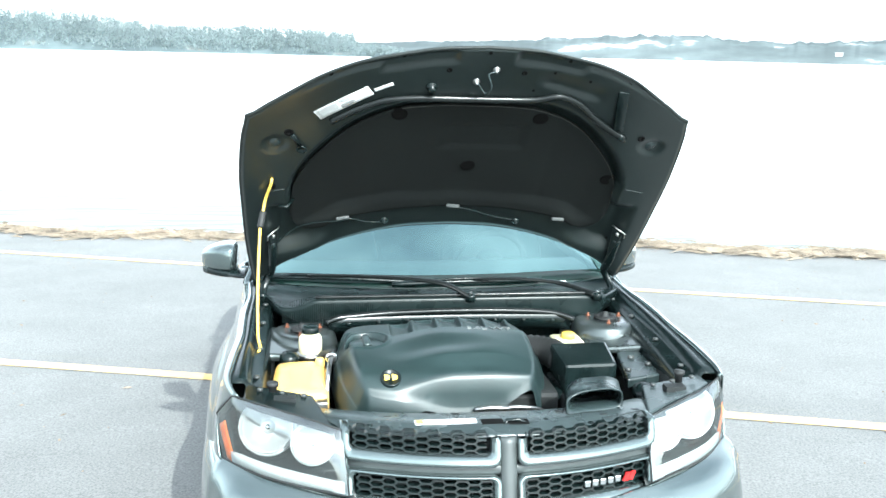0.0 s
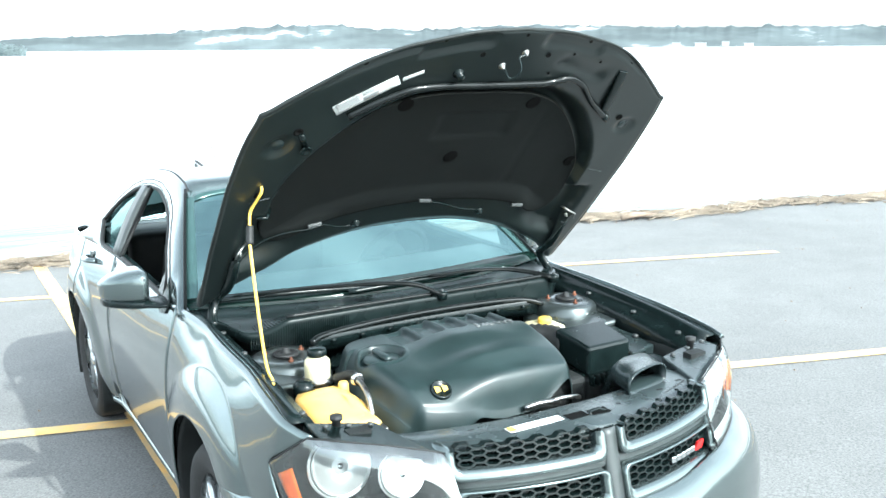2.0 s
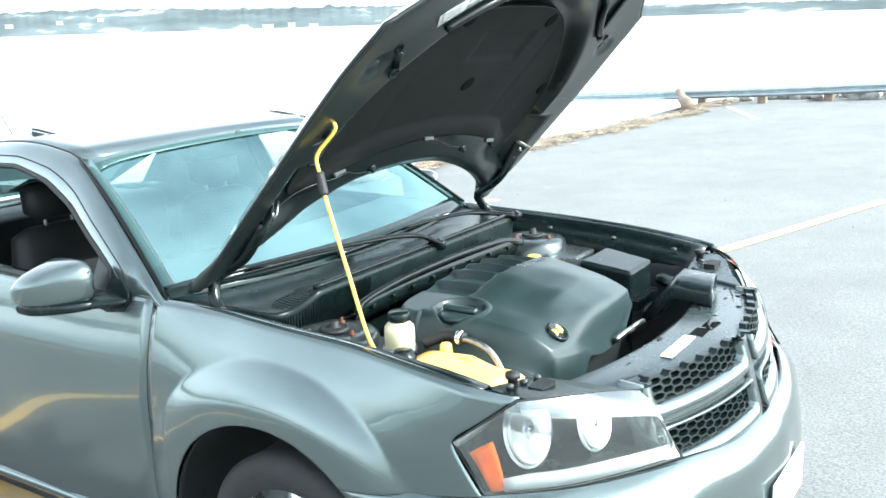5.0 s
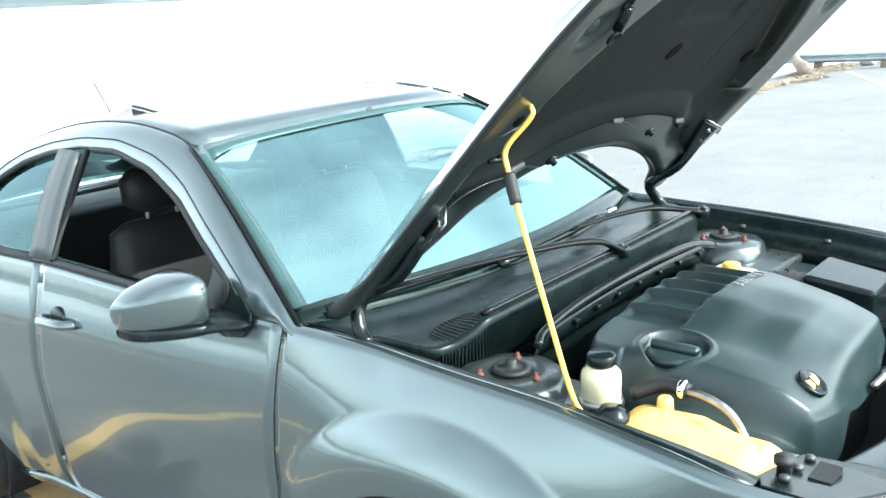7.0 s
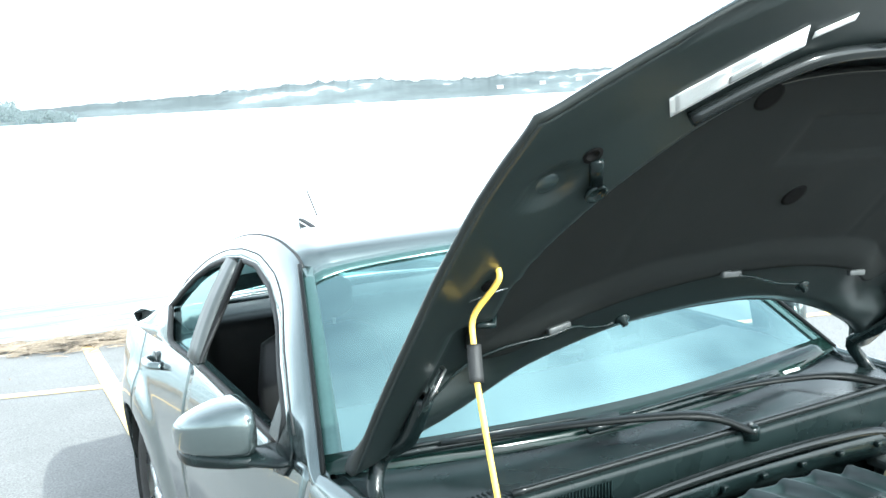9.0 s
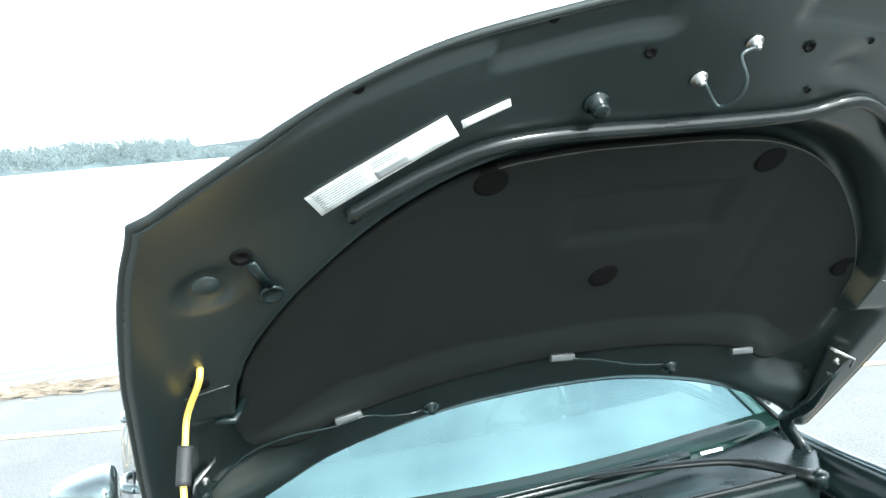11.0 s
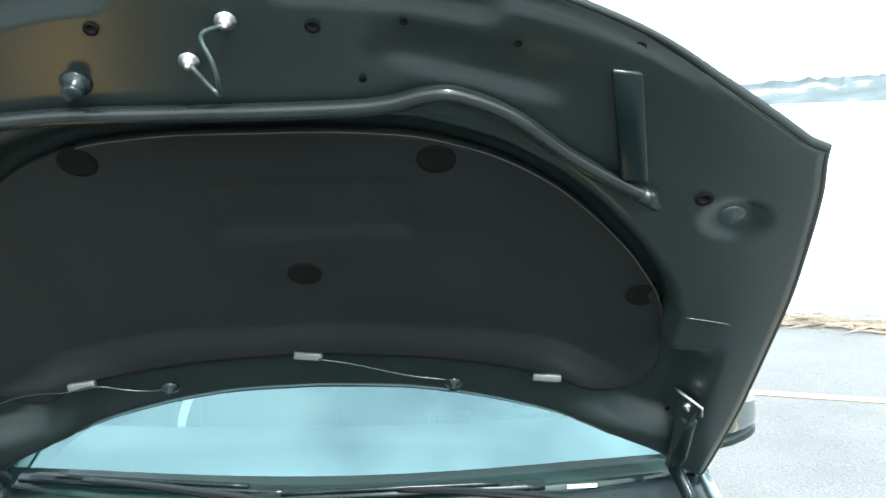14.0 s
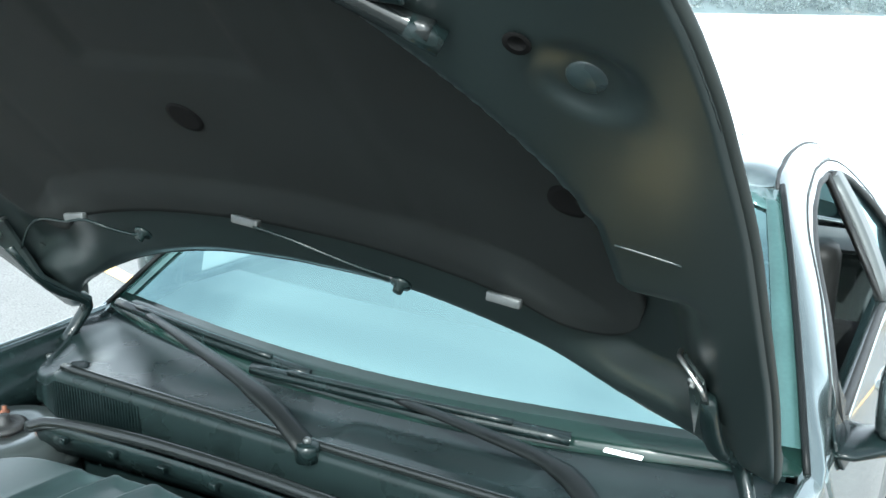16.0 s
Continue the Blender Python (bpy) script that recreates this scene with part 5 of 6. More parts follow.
rows = []
for x in np.linspace(-0.80, 0.80, 97):
    e = cowl_top(x, 1.0)
    bottom = lerp(0.872, 0.915, sstep(0.60, 0.72, abs(x)))
    rows.append([cowl_top(x, f) for f in np.linspace(0, 1, 15)] + [(x, e.y - 0.006, e.z - 0.005), (x, e.y - 0.008, e.z - 0.014), (x, e.y - 0.004, lerp(e.z, bottom, 0.6)), (x, e.y, bottom)])
cowl = part("cowl_panel", grid(rows), COWL, car, "black plastic cowl panel below the windscreen", thick=0.004)
part("cowl_seal", tube([cowl_top(x, 0.96) + Vector((0, 0, 0.007)) for x in np.linspace(-0.553, 0.64, 40)], 0.0125, 10, flat=0.75), SEAL, cowl)
for k in range(13):
    x, h = -0.655 + k * 0.0095, math.sqrt(1 - ((k - 6) / 6.6) ** 2)
    part("vent_slat", tube([cowl_top(x, lerp(0.72, 0.98, 0.5 + 0.5 * h * q)) + Vector((0, 0, 0.002)) for q in (-1, -0.3, 0.3, 1)], 0.0028, 5), BLACK, cowl)
for k in range(44):
    x = -0.685 + k * 0.0085
    e = cowl_top(x, 1.0)
    part("face_rib", box((x, e.y - 0.013, 0.884), (x + 0.003, e.y - 0.004, e.z - 0.016)), BLACK, cowl, smooth=False)


def wiper(pivot, elbow, wrist, b0, b1):
    P = smooth_curve([pivot, elbow, Vector(elbow).lerp(Vector(wrist), 0.5) + Vector((0, -0.008, 0.012)), wrist], 6)
    rows = []
    for i, p in enumerate(P):
        d = P[min(i + 1, len(P) - 1)] - P[max(i - 1, 0)]
        n = Vector((-d.y, d.x, 0)).normalized()
        hw = curve1([(0, 0.024), (3, 0.02), (6, 0.022), (7, 0.018), (18, 0.01)], i)
        rows.append([p + n * hw * a + Vector((0, 0, hw * 0.45 * b)) for a, b in ((1, -0.3), (0.85, 0.7), (0.3, 1.0), (-0.3, 1.0), (-0.85, 0.7), (-1, -0.3), (-0.7, -0.8), (0.7, -0.8))])
    w = part("wiper_arm", grid(rows, True, True), WIPER, car, "black windscreen wiper")
    part("pivot_cap", lathe([(0.022, -0.02), (0.023, 0.006), (0.019, 0.012), (0.0, 0.013)], pivot, n=16), BLACK, w)
    part("pivot_nut", lathe([(0.008, 0.0), (0.008, 0.006), (0.004, 0.009), (0.0, 0.009)], Vector(pivot) + Vector((0, 0, 0.012)), n=6), CLIP, w)
    mid = (Vector(b0) + Vector(b1)) / 2 + Vector((0, -0.03, 0.012))
    part("blade", tube(smooth_curve([b0, mid, b1], 8), 0.008, 6, flat=1.6), BLACK, w)
    part("blade_frame", tube(smooth_curve([Vector(b0).lerp(Vector(b1), 0.15) + Vector((0, -.012, .014)), mid + Vector((0, -0.004, 0.012)), Vector(b0).lerp(Vector(b1), 0.85) + Vector((0, -.012, .014))], 6), 0.007, 6), BLACK, w)


wiper((0.09, 3.878, 0.995), (-0.046, 3.914, 1.05), (-0.58, 4.155, 1.028), (-0.10, 4.125, 1.0), (-0.76, 4.22, 1.01))
wiper((0.635, 3.87, 0.995), (0.51, 3.985, 1.02), (0.14, 4.08, 1.02), (0.46, 4.135, 1.0), (-0.22, 4.09, 1.0))

slip = part("paper_slip", prism([(0.513, 4.156, 0.981), (0.58, 4.160, 0.981), (0.581, 4.168, 0.985), (0.514, 4.164, 0.985)], (0, -0.001, 0.002)), WHITE, smooth=False)
tagged(slip, "small white paper slip lying at the windscreen foot", "paper")

# ---- raised bonnet ----
def H(x, v, w):
    """Bonnet point: x across, v from the hinge edge to the nose, w outwards."""
    return Vector((x, 4.147 - 0.688 * v + 0.726 * w, 1.022 + 0.726 * v + 0.688 * w))


V_FRONT = [(0, 1.382), (0.15, 1.372), (0.29, 1.342), (0.4, 1.31), (0.52, 1.25), (0.65, 1.155), (0.72, 1.10), (0.785, 1.05), (0.82, 1.04)]
V_REAR = [(0, 0.30), (0.15, 0.293), (0.25, 0.278), (0.36, 0.25), (0.48, 0.208), (0.60, 0.15), (0.70, 0.085), (0.776, 0.0), (0.82, -0.03)]
H_WIDE = [(-0.05, 0.801), (0.1, 0.814), (0.4, 0.825), (0.65, 0.825), (0.85, 0.814), (0.95, 0.802), (1.05, 0.784), (1.4, 0.778)]
PAD = [(0.653, 0.44), (0.645, 0.57), (0.595, 0.70), (0.53, 0.80), (0.425, 0.917), (0.315, 0.99), (0.205, 1.025), (0.07, 1.036), (0.0, 1.036)]
PAD_LOW = [(0.0, 0.462), (0.2, 0.448), (0.35, 0.425), (0.46, 0.395), (0.53, 0.345), (0.59, 0.33), (0.63, 0.362), (0.653, 0.43)]


def pad_top(x):
    return curve2(sorted(PAD), abs(x))


def pad_low(x):
    return curve2(PAD_LOW, abs(x))


def crown(x, v):
    """Outer skin: gently domed, falling at the nose and sides."""
    bow = -0.004 * math.sin(math.pi * min(1, max(0, v / 1.05))) * sstep(0.66, 0.80, abs(x))
    nose = -0.027 * sstep(0.2, 0.0, curve2(V_FRONT, abs(x)) - v)
    return bow + nose + 0.08 * (1 - (abs(x) / 0.84) ** 2.4) * sstep(1.46, 0.9, v) * (0.55 + 0.45 * sstep(0, 0.5, v)) + 0.012


def inner_w(x, v):
    """Pressed inner frame."""
    rear = sstep(0.12, 0.03, v - pad_low(x)) * sstep(0.71, 0.45, abs(x))
    bow = -0.004 * math.sin(math.pi * min(1, max(0, v / 1.05))) * sstep(0.66, 0.80, abs(x))
    er = v - curve2(V_REAR, abs(x))
    base = lerp((crown(x, v) - bow - 0.016) * 0.25 - 0.022 + bow, crown(x, v) - 0.016 - 0.022 * sstep(0.0, 0.05, er), max(rear, sstep(0.06, 0.0, er)))
    d = min(pad_top(x) + 0.03 - v, v - curve2([(0.0, 0.44), (0.35, 0.398), (0.5, 0.347), (0.59, 0.325), (0.8, 0.29)], abs(x)) + 0.03, (0.675 - abs(x)) * 1.0)
    w = base + (1 - rear) * (0.062 + (crown(x, v) - 0.016) * 0.2) * sstep(-0.075, 0.016, d)
    # pressed lip along the nose, broken at the latch and stepped at its outer ends
    vf = curve2(V_FRONT, abs(x))
    e = vf - v
    band = lerp(0.064, 0.03, sstep(0.335, 0.345, abs(x)))
    w += 0.011 * sstep(band + 0.008, band - 0.008, e) * sstep(0.004, 0.02, e) * sstep(0.085, 0.11, abs(x - 0.0)) * sstep(0.64, 0.52, abs(x))
    # long deep pressing on the driver's side
    q = ((x - 0.32) * 0.94 - (v - 1.198) * 0.34) / 0.15, ((v - 1.198) * 0.94 + (x - 0.32) * 0.34) / 0.04
    w += 0.012 * sstep(1.0, 0.5, abs(q[0])) * sstep(-1.0, -0.3, q[1]) * sstep(1.8, -0.4, q[1])
    # dished seats round the bump pads
    r = math.hypot(abs(x) - 0.692, v - 0.893)
    w += 0.008 * sstep(0.05, 0.03, r)
    # corner pressings
    w += 0.008 * math.exp(-((abs(x) - 0.62) / 0.05) ** 2 - ((v - 0.26) / 0.06) ** 2)
    return min(w, crown(x, v) - 0.007)


def bonnet_grid(fn, n=120, m=90, inset=0.0):
    rows = []
    for j in range(m + 1):
        r = []
        for i in range(n + 1):
            s = lerp(-1, 1, i / n)
            x0 = abs(s) * 0.795
            f = j / m
            v = lerp(curve2(V_REAR, x0) + inset, curve2(V_FRONT, x0) - inset, f)
            x = s * (curve2(H_WIDE, v) - inset) - 0.003
            r.append(H(x, v, fn(x, v)))
        rows.append(r)
    return rows


def rim(rows):
    return list(rows[0]) + [r[-1] for r in rows[1:]] + list(rows[-1][::-1])[1:] + [r[0] for r in rows[::-1]][1:]


def skin_w(x, v):
    """Outer skin, rolled down to the frame along the nose and the sides."""
    e = min(curve2(V_FRONT, abs(x)) - v, (curve2(H_WIDE, v) - abs(x + 0.003)) * 1.2)
    return lerp(crown(x, v), inner_w(x, v) + 0.009, sstep(0.06, 0.006, e) * sstep(0.0, 0.2, v))


hood = part("hood", grid(bonnet_grid(skin_w, 90, 70)), PAINT, car, "raised grey bonnet showing its dark pressed underside", thick=0.003)
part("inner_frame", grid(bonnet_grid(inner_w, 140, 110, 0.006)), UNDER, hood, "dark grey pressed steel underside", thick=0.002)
part("hem", grid([rim(bonnet_grid(skin_w, 60, 50)), rim(bonnet_grid(lambda x, v: lerp(skin_w(x, v), inner_w(x, v), 0.5), 60, 50, -0.002)), rim(bonnet_grid(inner_w, 60, 50, 0.001)), rim(bonnet_grid(inner_w, 60, 50, 0.008))]), HEM, hood, thick=0.002)


def pad_w(x, v):
    w = (crown(x, v) - 0.016) * 0.45 + 0.040 - 0.016
    # embossed lines of the felt
    for a, b, c, d in ((-0.1, 0.22, 0.80, 0.93), (0.33, 0.345, 0.45, 0.95), (-0.36, -0.345, 0.45, 0.9)):
        if a < x < b and c < v < d:
            w += 0.009 * min(1, min(x - a, b - x, v - c, d - v) / 0.012)
    return min(w + 0.003 * noise.noise(Vector((x * 6, v * 6, 0))), crown(x, v) - 0.019, inner_w(x, v) - 0.009)


rows = []
for i in range(81):
    x = lerp(-0.651, 0.651, i / 80)
    rows.append([H(x, lerp(pad_low(x), pad_top(x), k / 50), pad_w(x, lerp(pad_low(x), pad_top(x), k / 50))) for k in range(51)])
pad = part("insulation_pad", grid(rows), FELT, hood, "black felt insulation pad clipped under the bonnet", thick=0.012)
E_W = Vector((0, 0.726, 0.688))
part("pad_edge", tube([H(x, pad_top(x) - 0.001, pad_w(x, pad_top(x)) - 0.006) for x in [-0.25 + 0.9 * k / 60 for k in range(61)]], 0.0009, 5), EDGE, pad)


def on_hood(x, v, dw=0.0, fn=inner_w):
    return H(x - 0.012 * sstep(0.8, 1.1, v), v, fn(x, v) + dw)


for x, v in ((-0.249, 0.985), (0.268, 0.971), (0.028, 0.701), (0.60, 0.64)):
    part("pad_plug", lathe([(0.03, -0.008), (0.029, 0.0015), (0.022, 0.002), (0.0, 0.0005)], on_hood(x, v, -0.006, pad_w), -E_W, 24), PLUG, pad)
# rolled seal along the front of the pad
RIDGE = [(-0.49, 1.02), (-0.415, 1.073), (-0.36, 1.105), (-0.3, 1.131), (-0.198, 1.142), (-0.045, 1.14), (0.151, 1.14), (0.221, 1.146), (0.268, 1.16), (0.307, 1.158), (0.373, 1.12), (0.446, 1.046), (0.533, 0.975), (0.57, 0.955)]
part("front_seal", tube([p for p in smooth_curve([on_hood(x, v, -0.012) for x, v in RIDGE], 6)], 0.012, 10), SEAL, hood)
part("front_seal_end", lathe([(0.0, 0.0), (0.0128, 0.0), (0.0128, 0.035), (0.0, 0.036)], on_hood(0.55, 0.965, -0.013), H(0.03, -0.025, 0) - H(0, 0, 0), 12), BLACK, hood)
part("rubber_strip", box((-0.02, -0.10, -0.006), (0.02, 0.10, 0.006), m=Matrix.Translation(on_hood(0.528, 1.09, -0.008)) @ Matrix(((0.985, -0.17, 0), (0.17 * 0.688, -0.688 * -0.985 * -1, 0.726), (-0.17 * 0.726, 0.726 * 0.985, 0.688))).to_4x4()), BLACK, hood, bevel=0.004)


def decal(c00, c10, c01, name, material, label="", cells=1, dw=-0.003):
    """Flat sticker following the pressing; corners as bonnet x, v."""
    a, b, c = (Vector((*q, 0)) for q in (c00, c10, c01))
    rows = []
    for i in range(9):
        rows.append([on_hood(*(a + (b - a) * (i / 8) + (c - a) * (j / 4)).to_2d(), dw) for j in range(5)])
    return part(name, grid(rows), material, hood, label, thick=0.0006)


LAB0, LAB1, LAB2 = (-0.55, 1.06), (-0.372, 1.19), (-0.525, 1.02)
decal(LAB0, LAB1, LAB2, "emission_label", WHITE, "white printed paper label")
la, lx, ly = Vector((*LAB0, 0)), Vector((*LAB1, 0)) - Vector((*LAB0, 0)), Vector((*LAB2, 0)) - Vector((*LAB0, 0))
def label_bar(u0, u1, v0, v1, name="label_bar", material=INK):
    a = la + lx * u0 + ly * v0
    decal(tuple(a.to_2d()), tuple((la + lx * u1 + ly * v0).to_2d()), tuple((la + lx * u0 + ly * v1).to_2d()), name, material, dw=-0.0042)
for k in range(9):
    v0 = 0.08 + k * 0.095
    label_bar(0.04, random.uniform(0.36, 0.42), v0, v0 + 0.03)
    if k < 4:
        label_bar(0.45, random.uniform(0.58, 0.7), v0, v0 + 0.022)
label_bar(0.44, 0.68, 0.55, 0.9)
label_bar(0.03, 0.62, 0.0, 0.02)
decal((-0.35, 1.177), (-0.29, 1.211), (-0.344, 1.163), "small_label", WHITE, "small white paper label")
# holes are black discs on the steel, their inner shade as colour
for x, v, r in ((-0.109, 1.276, 0.009), (0.144, 1.269, 0.009), (0.014, 1.362, 0.006), (-0.261, 1.334, 0.007), (-0.493, 1.242, 0.008), (0.29, 1.322, 0.006), (0.522, 1.22, 0.008), (0.644, 0.94, 0.013), (-0.638, 0.955, 0.016), (0.248, 1.272, 0.005), (0.379, 1.235, 0.005), (0.192, 1.182, 0.005), (0.70, 0.26, 0.008), (-0.70, 0.25, 0.008)):
    part("drain_hole", lathe([(r * 1.05, 0.0), (r, 0.001), (0.0, -0.002)], on_hood(x, v, -0.0035), -E_W, 14), PLUG, hood)
for s in (-1, 1):
    c = on_hood(s * 0.692, 0.893, 0.0)
    part("bump_pad", lathe([(0.021, -0.004), (0.02, 0.001), (0.018, 0.0025), (0.0, 0.003)], c, -E_W, 24), PANEL, hood)
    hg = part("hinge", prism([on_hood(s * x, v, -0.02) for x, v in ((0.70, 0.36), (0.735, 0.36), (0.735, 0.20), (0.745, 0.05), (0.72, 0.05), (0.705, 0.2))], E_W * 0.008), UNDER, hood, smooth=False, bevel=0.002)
    part("hinge_plate", tube([on_hood(s * 0.695, 0.362, -0.018), on_hood(s * 0.697, 0.372, -0.03), on_hood(s * 0.735, 0.372, -0.03), on_hood(s * 0.738, 0.345, -0.03)], 0.0035, 6), STEEL, hg)
    for v in (0.34, 0.245):
        part("hinge_bolt", lathe([(0.008, 0.0), (0.008, 0.008), (0.004, 0.009), (0.004, 0.015), (0.0, 0.015)], on_hood(s * 0.716, v, -0.02), -E_W, 8), STEEL, hg)
    P = [on_hood(s * 0.726, 0.3, -0.014), on_hood(s * 0.728, 0.16, -0.014), on_hood(s * 0.742, 0.04, -0.012), (s * 0.768, 4.105, 0.99), (s * 0.775, 4.07, 0.952)]
    part("hinge_arm", tube(smooth_curve(P, 4), 0.019, 10, flat=0.7), BLACK, hg)
for s in (-1, 1):
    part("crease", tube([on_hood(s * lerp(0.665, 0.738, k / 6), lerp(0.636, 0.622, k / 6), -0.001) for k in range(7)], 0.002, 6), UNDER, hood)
# black disc laid on for the shaded inside of the slot
part("prop_slot", lathe([(0.016, 0.0), (0.015, 0.002), (0.0, 0.001)], on_hood(-0.712, 0.66, -0.003), -E_W, 14), PLUG, hood)
part("edge_clip", tube([on_hood(-0.69, 0.53, -0.004), on_hood(-0.66, 0.535, -0.012), on_hood(-0.635, 0.53, -0.012, pad_w)], 0.007, 6), BLACK, hood)
# latch striker and rod
st = part("striker", tube(smooth_curve([on_hood(-0.008, 1.222, -0.012), on_hood(0.02, 1.19, -0.03), on_hood(0.03, 1.22, -0.045), on_hood(0.03, 1.25, -0.04), on_hood(0.02, 1.275, -0.02), on_hood(0.045, 1.283, -0.012)], 6), 0.003, 8), PANEL, hood)
for x, v in ((-0.011, 1.221), (0.047, 1.282)):
    part("striker_bolt", lathe([(0.013, 0.0), (0.013, 0.0015), (0.008, 0.002), (0.008, 0.008), (0.004, 0.009), (0.004, 0.013), (0.0, 0.014)], on_hood(x, v, -0.003), -E_W, 12), STEEL, st)
part("bump_peg", lathe([(0.02, 0.0), (0.018, 0.004), (0.0135, 0.006), (0.0135, 0.02), (0.011, 0.024), (0.0, 0.024)], on_hood(-0.158, 1.19, -0.002), -E_W, 18), BLACK, hood)
part("prop_socket", tube([on_hood(-0.628, 0.945, -0.006), on_hood(-0.606, 0.89, -0.008)], 0.011, 10, flat=0.5), BLACK, hood)
part("socket_ring", lathe([(0.019, 0.0), (0.019, 0.006), (0.014, 0.007), (0.012, 0.002), (0.0, 0.002)], on_hood(-0.600, 0.873, -0.008), -E_W, 18), BLACK, hood)
for x, v in ((-0.442, 0.412), (0.0, 0.468), (0.447, 0.402)):
    c = on_hood(x, v, -0.012, pad_w)
    part("pad_clip", box((-0.027, -0.007, -0.0075), (0.027, 0.007, 0.0075), m=Matrix.Translation(c) @ Matrix.Rotation(radians(-8 if x < 0 else 5), 4, "Y")), CLIP, hood, bevel=0.003)
for pts in ([(-0.71, 0.28), (-0.64, 0.345), (-0.56, 0.385), (-0.47, 0.405), (-0.41, 0.415), (-0.36, 0.395), (-0.31, 0.385), (-0.27, 0.395)], [(0.02, 0.468), (0.08, 0.45), (0.14, 0.425), (0.2, 0.405), (0.26, 0.395)]):
    part("washer_hose", tube(smooth_curve([on_hood(x, v, -0.02, pad_w) for x, v in pts], 5), 0.003, 6), BLACK, hood)
for x, v in ((-0.275, 0.398), (0.269, 0.39)):
    part("washer_jet", lathe([(0.017, 0.0), (0.017, 0.006), (0.008, 0.008), (0.008, 0.018), (0.0, 0.019)], on_hood(x, v, -0.02, pad_w), -E_W, 12), BLACK, hood)

# ---- yellow prop rod ----
rod_pts = [(-0.782, 3.452, 0.893), (-0.757, 3.498, 0.915), (-0.765, 3.528, 0.962), (-0.765, 3.585, 1.13), (-0.756, 3.66, 1.338), (-0.746, 3.682, 1.39), (-0.737, 3.694, 1.435), (-0.718, 3.655, 1.488), (-0.712, 3.646, 1.508), (-0.710, 3.662, 1.522), (-0.713, 3.688, 1.503)]
prop = thing("prop_rod", (-0.758, 3.50, 0.885), "yellow steel prop rod with black grip holding up the bonnet", "prop rod")
part("rod", tube(smooth_curve(rod_pts, 6), 0.0055, 8), YELLOW, prop)
part("grip", tube(smooth_curve([(-0.7565, 3.658, 1.333), (-0.751, 3.671, 1.362), (-0.7455, 3.682, 1.39)], 4), 0.0125, 12), RUBBER, prop, "black foam grip")

# ---- shore and distance ----
def build_reeds():
    vs, fs = [], []
    rnd = random.Random(4)
    for k in range(8000):
        x = rnd.uniform(-16, 19)
        y = shore_y(x) + rnd.gauss(-0.22, 0.15) + 0.12 * math.sin(x * 2.3)
        z = ground_z(x, y) + rnd.uniform(0.005, 0.05)
        a, l, w = rnd.gauss(-0.2, 0.5), rnd.uniform(0.08, 0.45), rnd.uniform(0.004, 0.012)
        dx, dy = math.cos(a) * l / 2, math.sin(a) * l / 2
        nx, ny = -math.sin(a) * w, math.cos(a) * w
        t = rnd.uniform(-0.02, 0.02)
        i = len(vs)
        vs += [(x - dx - nx, y - dy - ny, z - t), (x - dx + nx, y - dy + ny, z - t), (x + dx, y + dy, z + t), (x, y, z + 0.012 + w)]
        fs += [(i, i + 1, i + 3), (i + 1, i + 2, i + 3), (i + 2, i, i + 3)]
    tagged(part("reed_debris", (vs, fs), REED, smooth=False), "band of dry straw-coloured reeds washed up along the water", "debris", kind="stuff")


def driftwood(a, b, r, label):
    a, b = Vector(a), Vector(b)
    P = [a.lerp(b, k / 7) + Vector((0, 0, 0.03 * math.sin(k * 1.3))) for k in range(8)]
    tagged(part("driftwood_log", tube(P, [r * (1 - 0.06 * k + 0.1 * math.sin(k * 2.1)) for k in range(8)], 12), WOOD), label, "log", "driftwood")


def boulder(x, y, r, seed):
    bm = bmesh.new()
    bmesh.ops.create_icosphere(bm, subdivisions=3, radius=r)
    o = Vector((seed * 3.7, seed * 1.3, 0))
    for v in bm.verts:
        d = 1 + 0.45 * noise.noise(v.co / r * 1.1 + o) + 0.15 * noise.noise(v.co / r * 3 + o)
        v.co = Vector((v.co.x * d * 1.2, v.co.y * d, v.co.z * d * 0.75))
    bmesh.ops.translate(bm, verts=bm.verts, vec=(x, y, ground_z(x, y) + r * 0.35))
    tagged(part("boulder", bm, ROCK), "pale grey boulder on the shore by the guard rail", "rock", "shore rocks")


def lot_litter():
    """Scattered twigs and gravel crumbs on the asphalt."""
    vs, fs = [], []
    rnd = random.Random(12)
    for k in range(700):
        x, y = rnd.uniform(-9, 17), rnd.uniform(-1, 12)
        y = min(y, shore_y(x) - rnd.uniform(0.2, 1.5)) if rnd.random() < 0.7 else y
        if y > shore_y(x) - 0.1:
            continue
        r = rnd.uniform(0.003, 0.009)
        lng = r * (rnd.uniform(2, 5) if rnd.random() < 0.25 else 1.2)
        a, z = rnd.uniform(0, 6.28), ground_z(x, y) + 0.006 + 0.012 * noise.noise(Vector((x * 0.3, y * 0.3, 0)))
        u, w = Vector((math.cos(a), math.sin(a), 0)), Vector((-math.sin(a), math.cos(a), 0))
        c, i = Vector((x, y, z)), len(vs)
        vs += [c + u * lng, c + w * r, c - u * lng, c - w * r, c + Vector((0, 0, r * 1.1))]
        fs += [(i + j, i + (j + 1) % 4, i + 4) for j in range(4)]
    tagged(part("lot_litter", (vs, fs), WOOD, smooth=False), "twigs and gravel crumbs scattered over the asphalt", "debris", kind="stuff")


lot_litter()


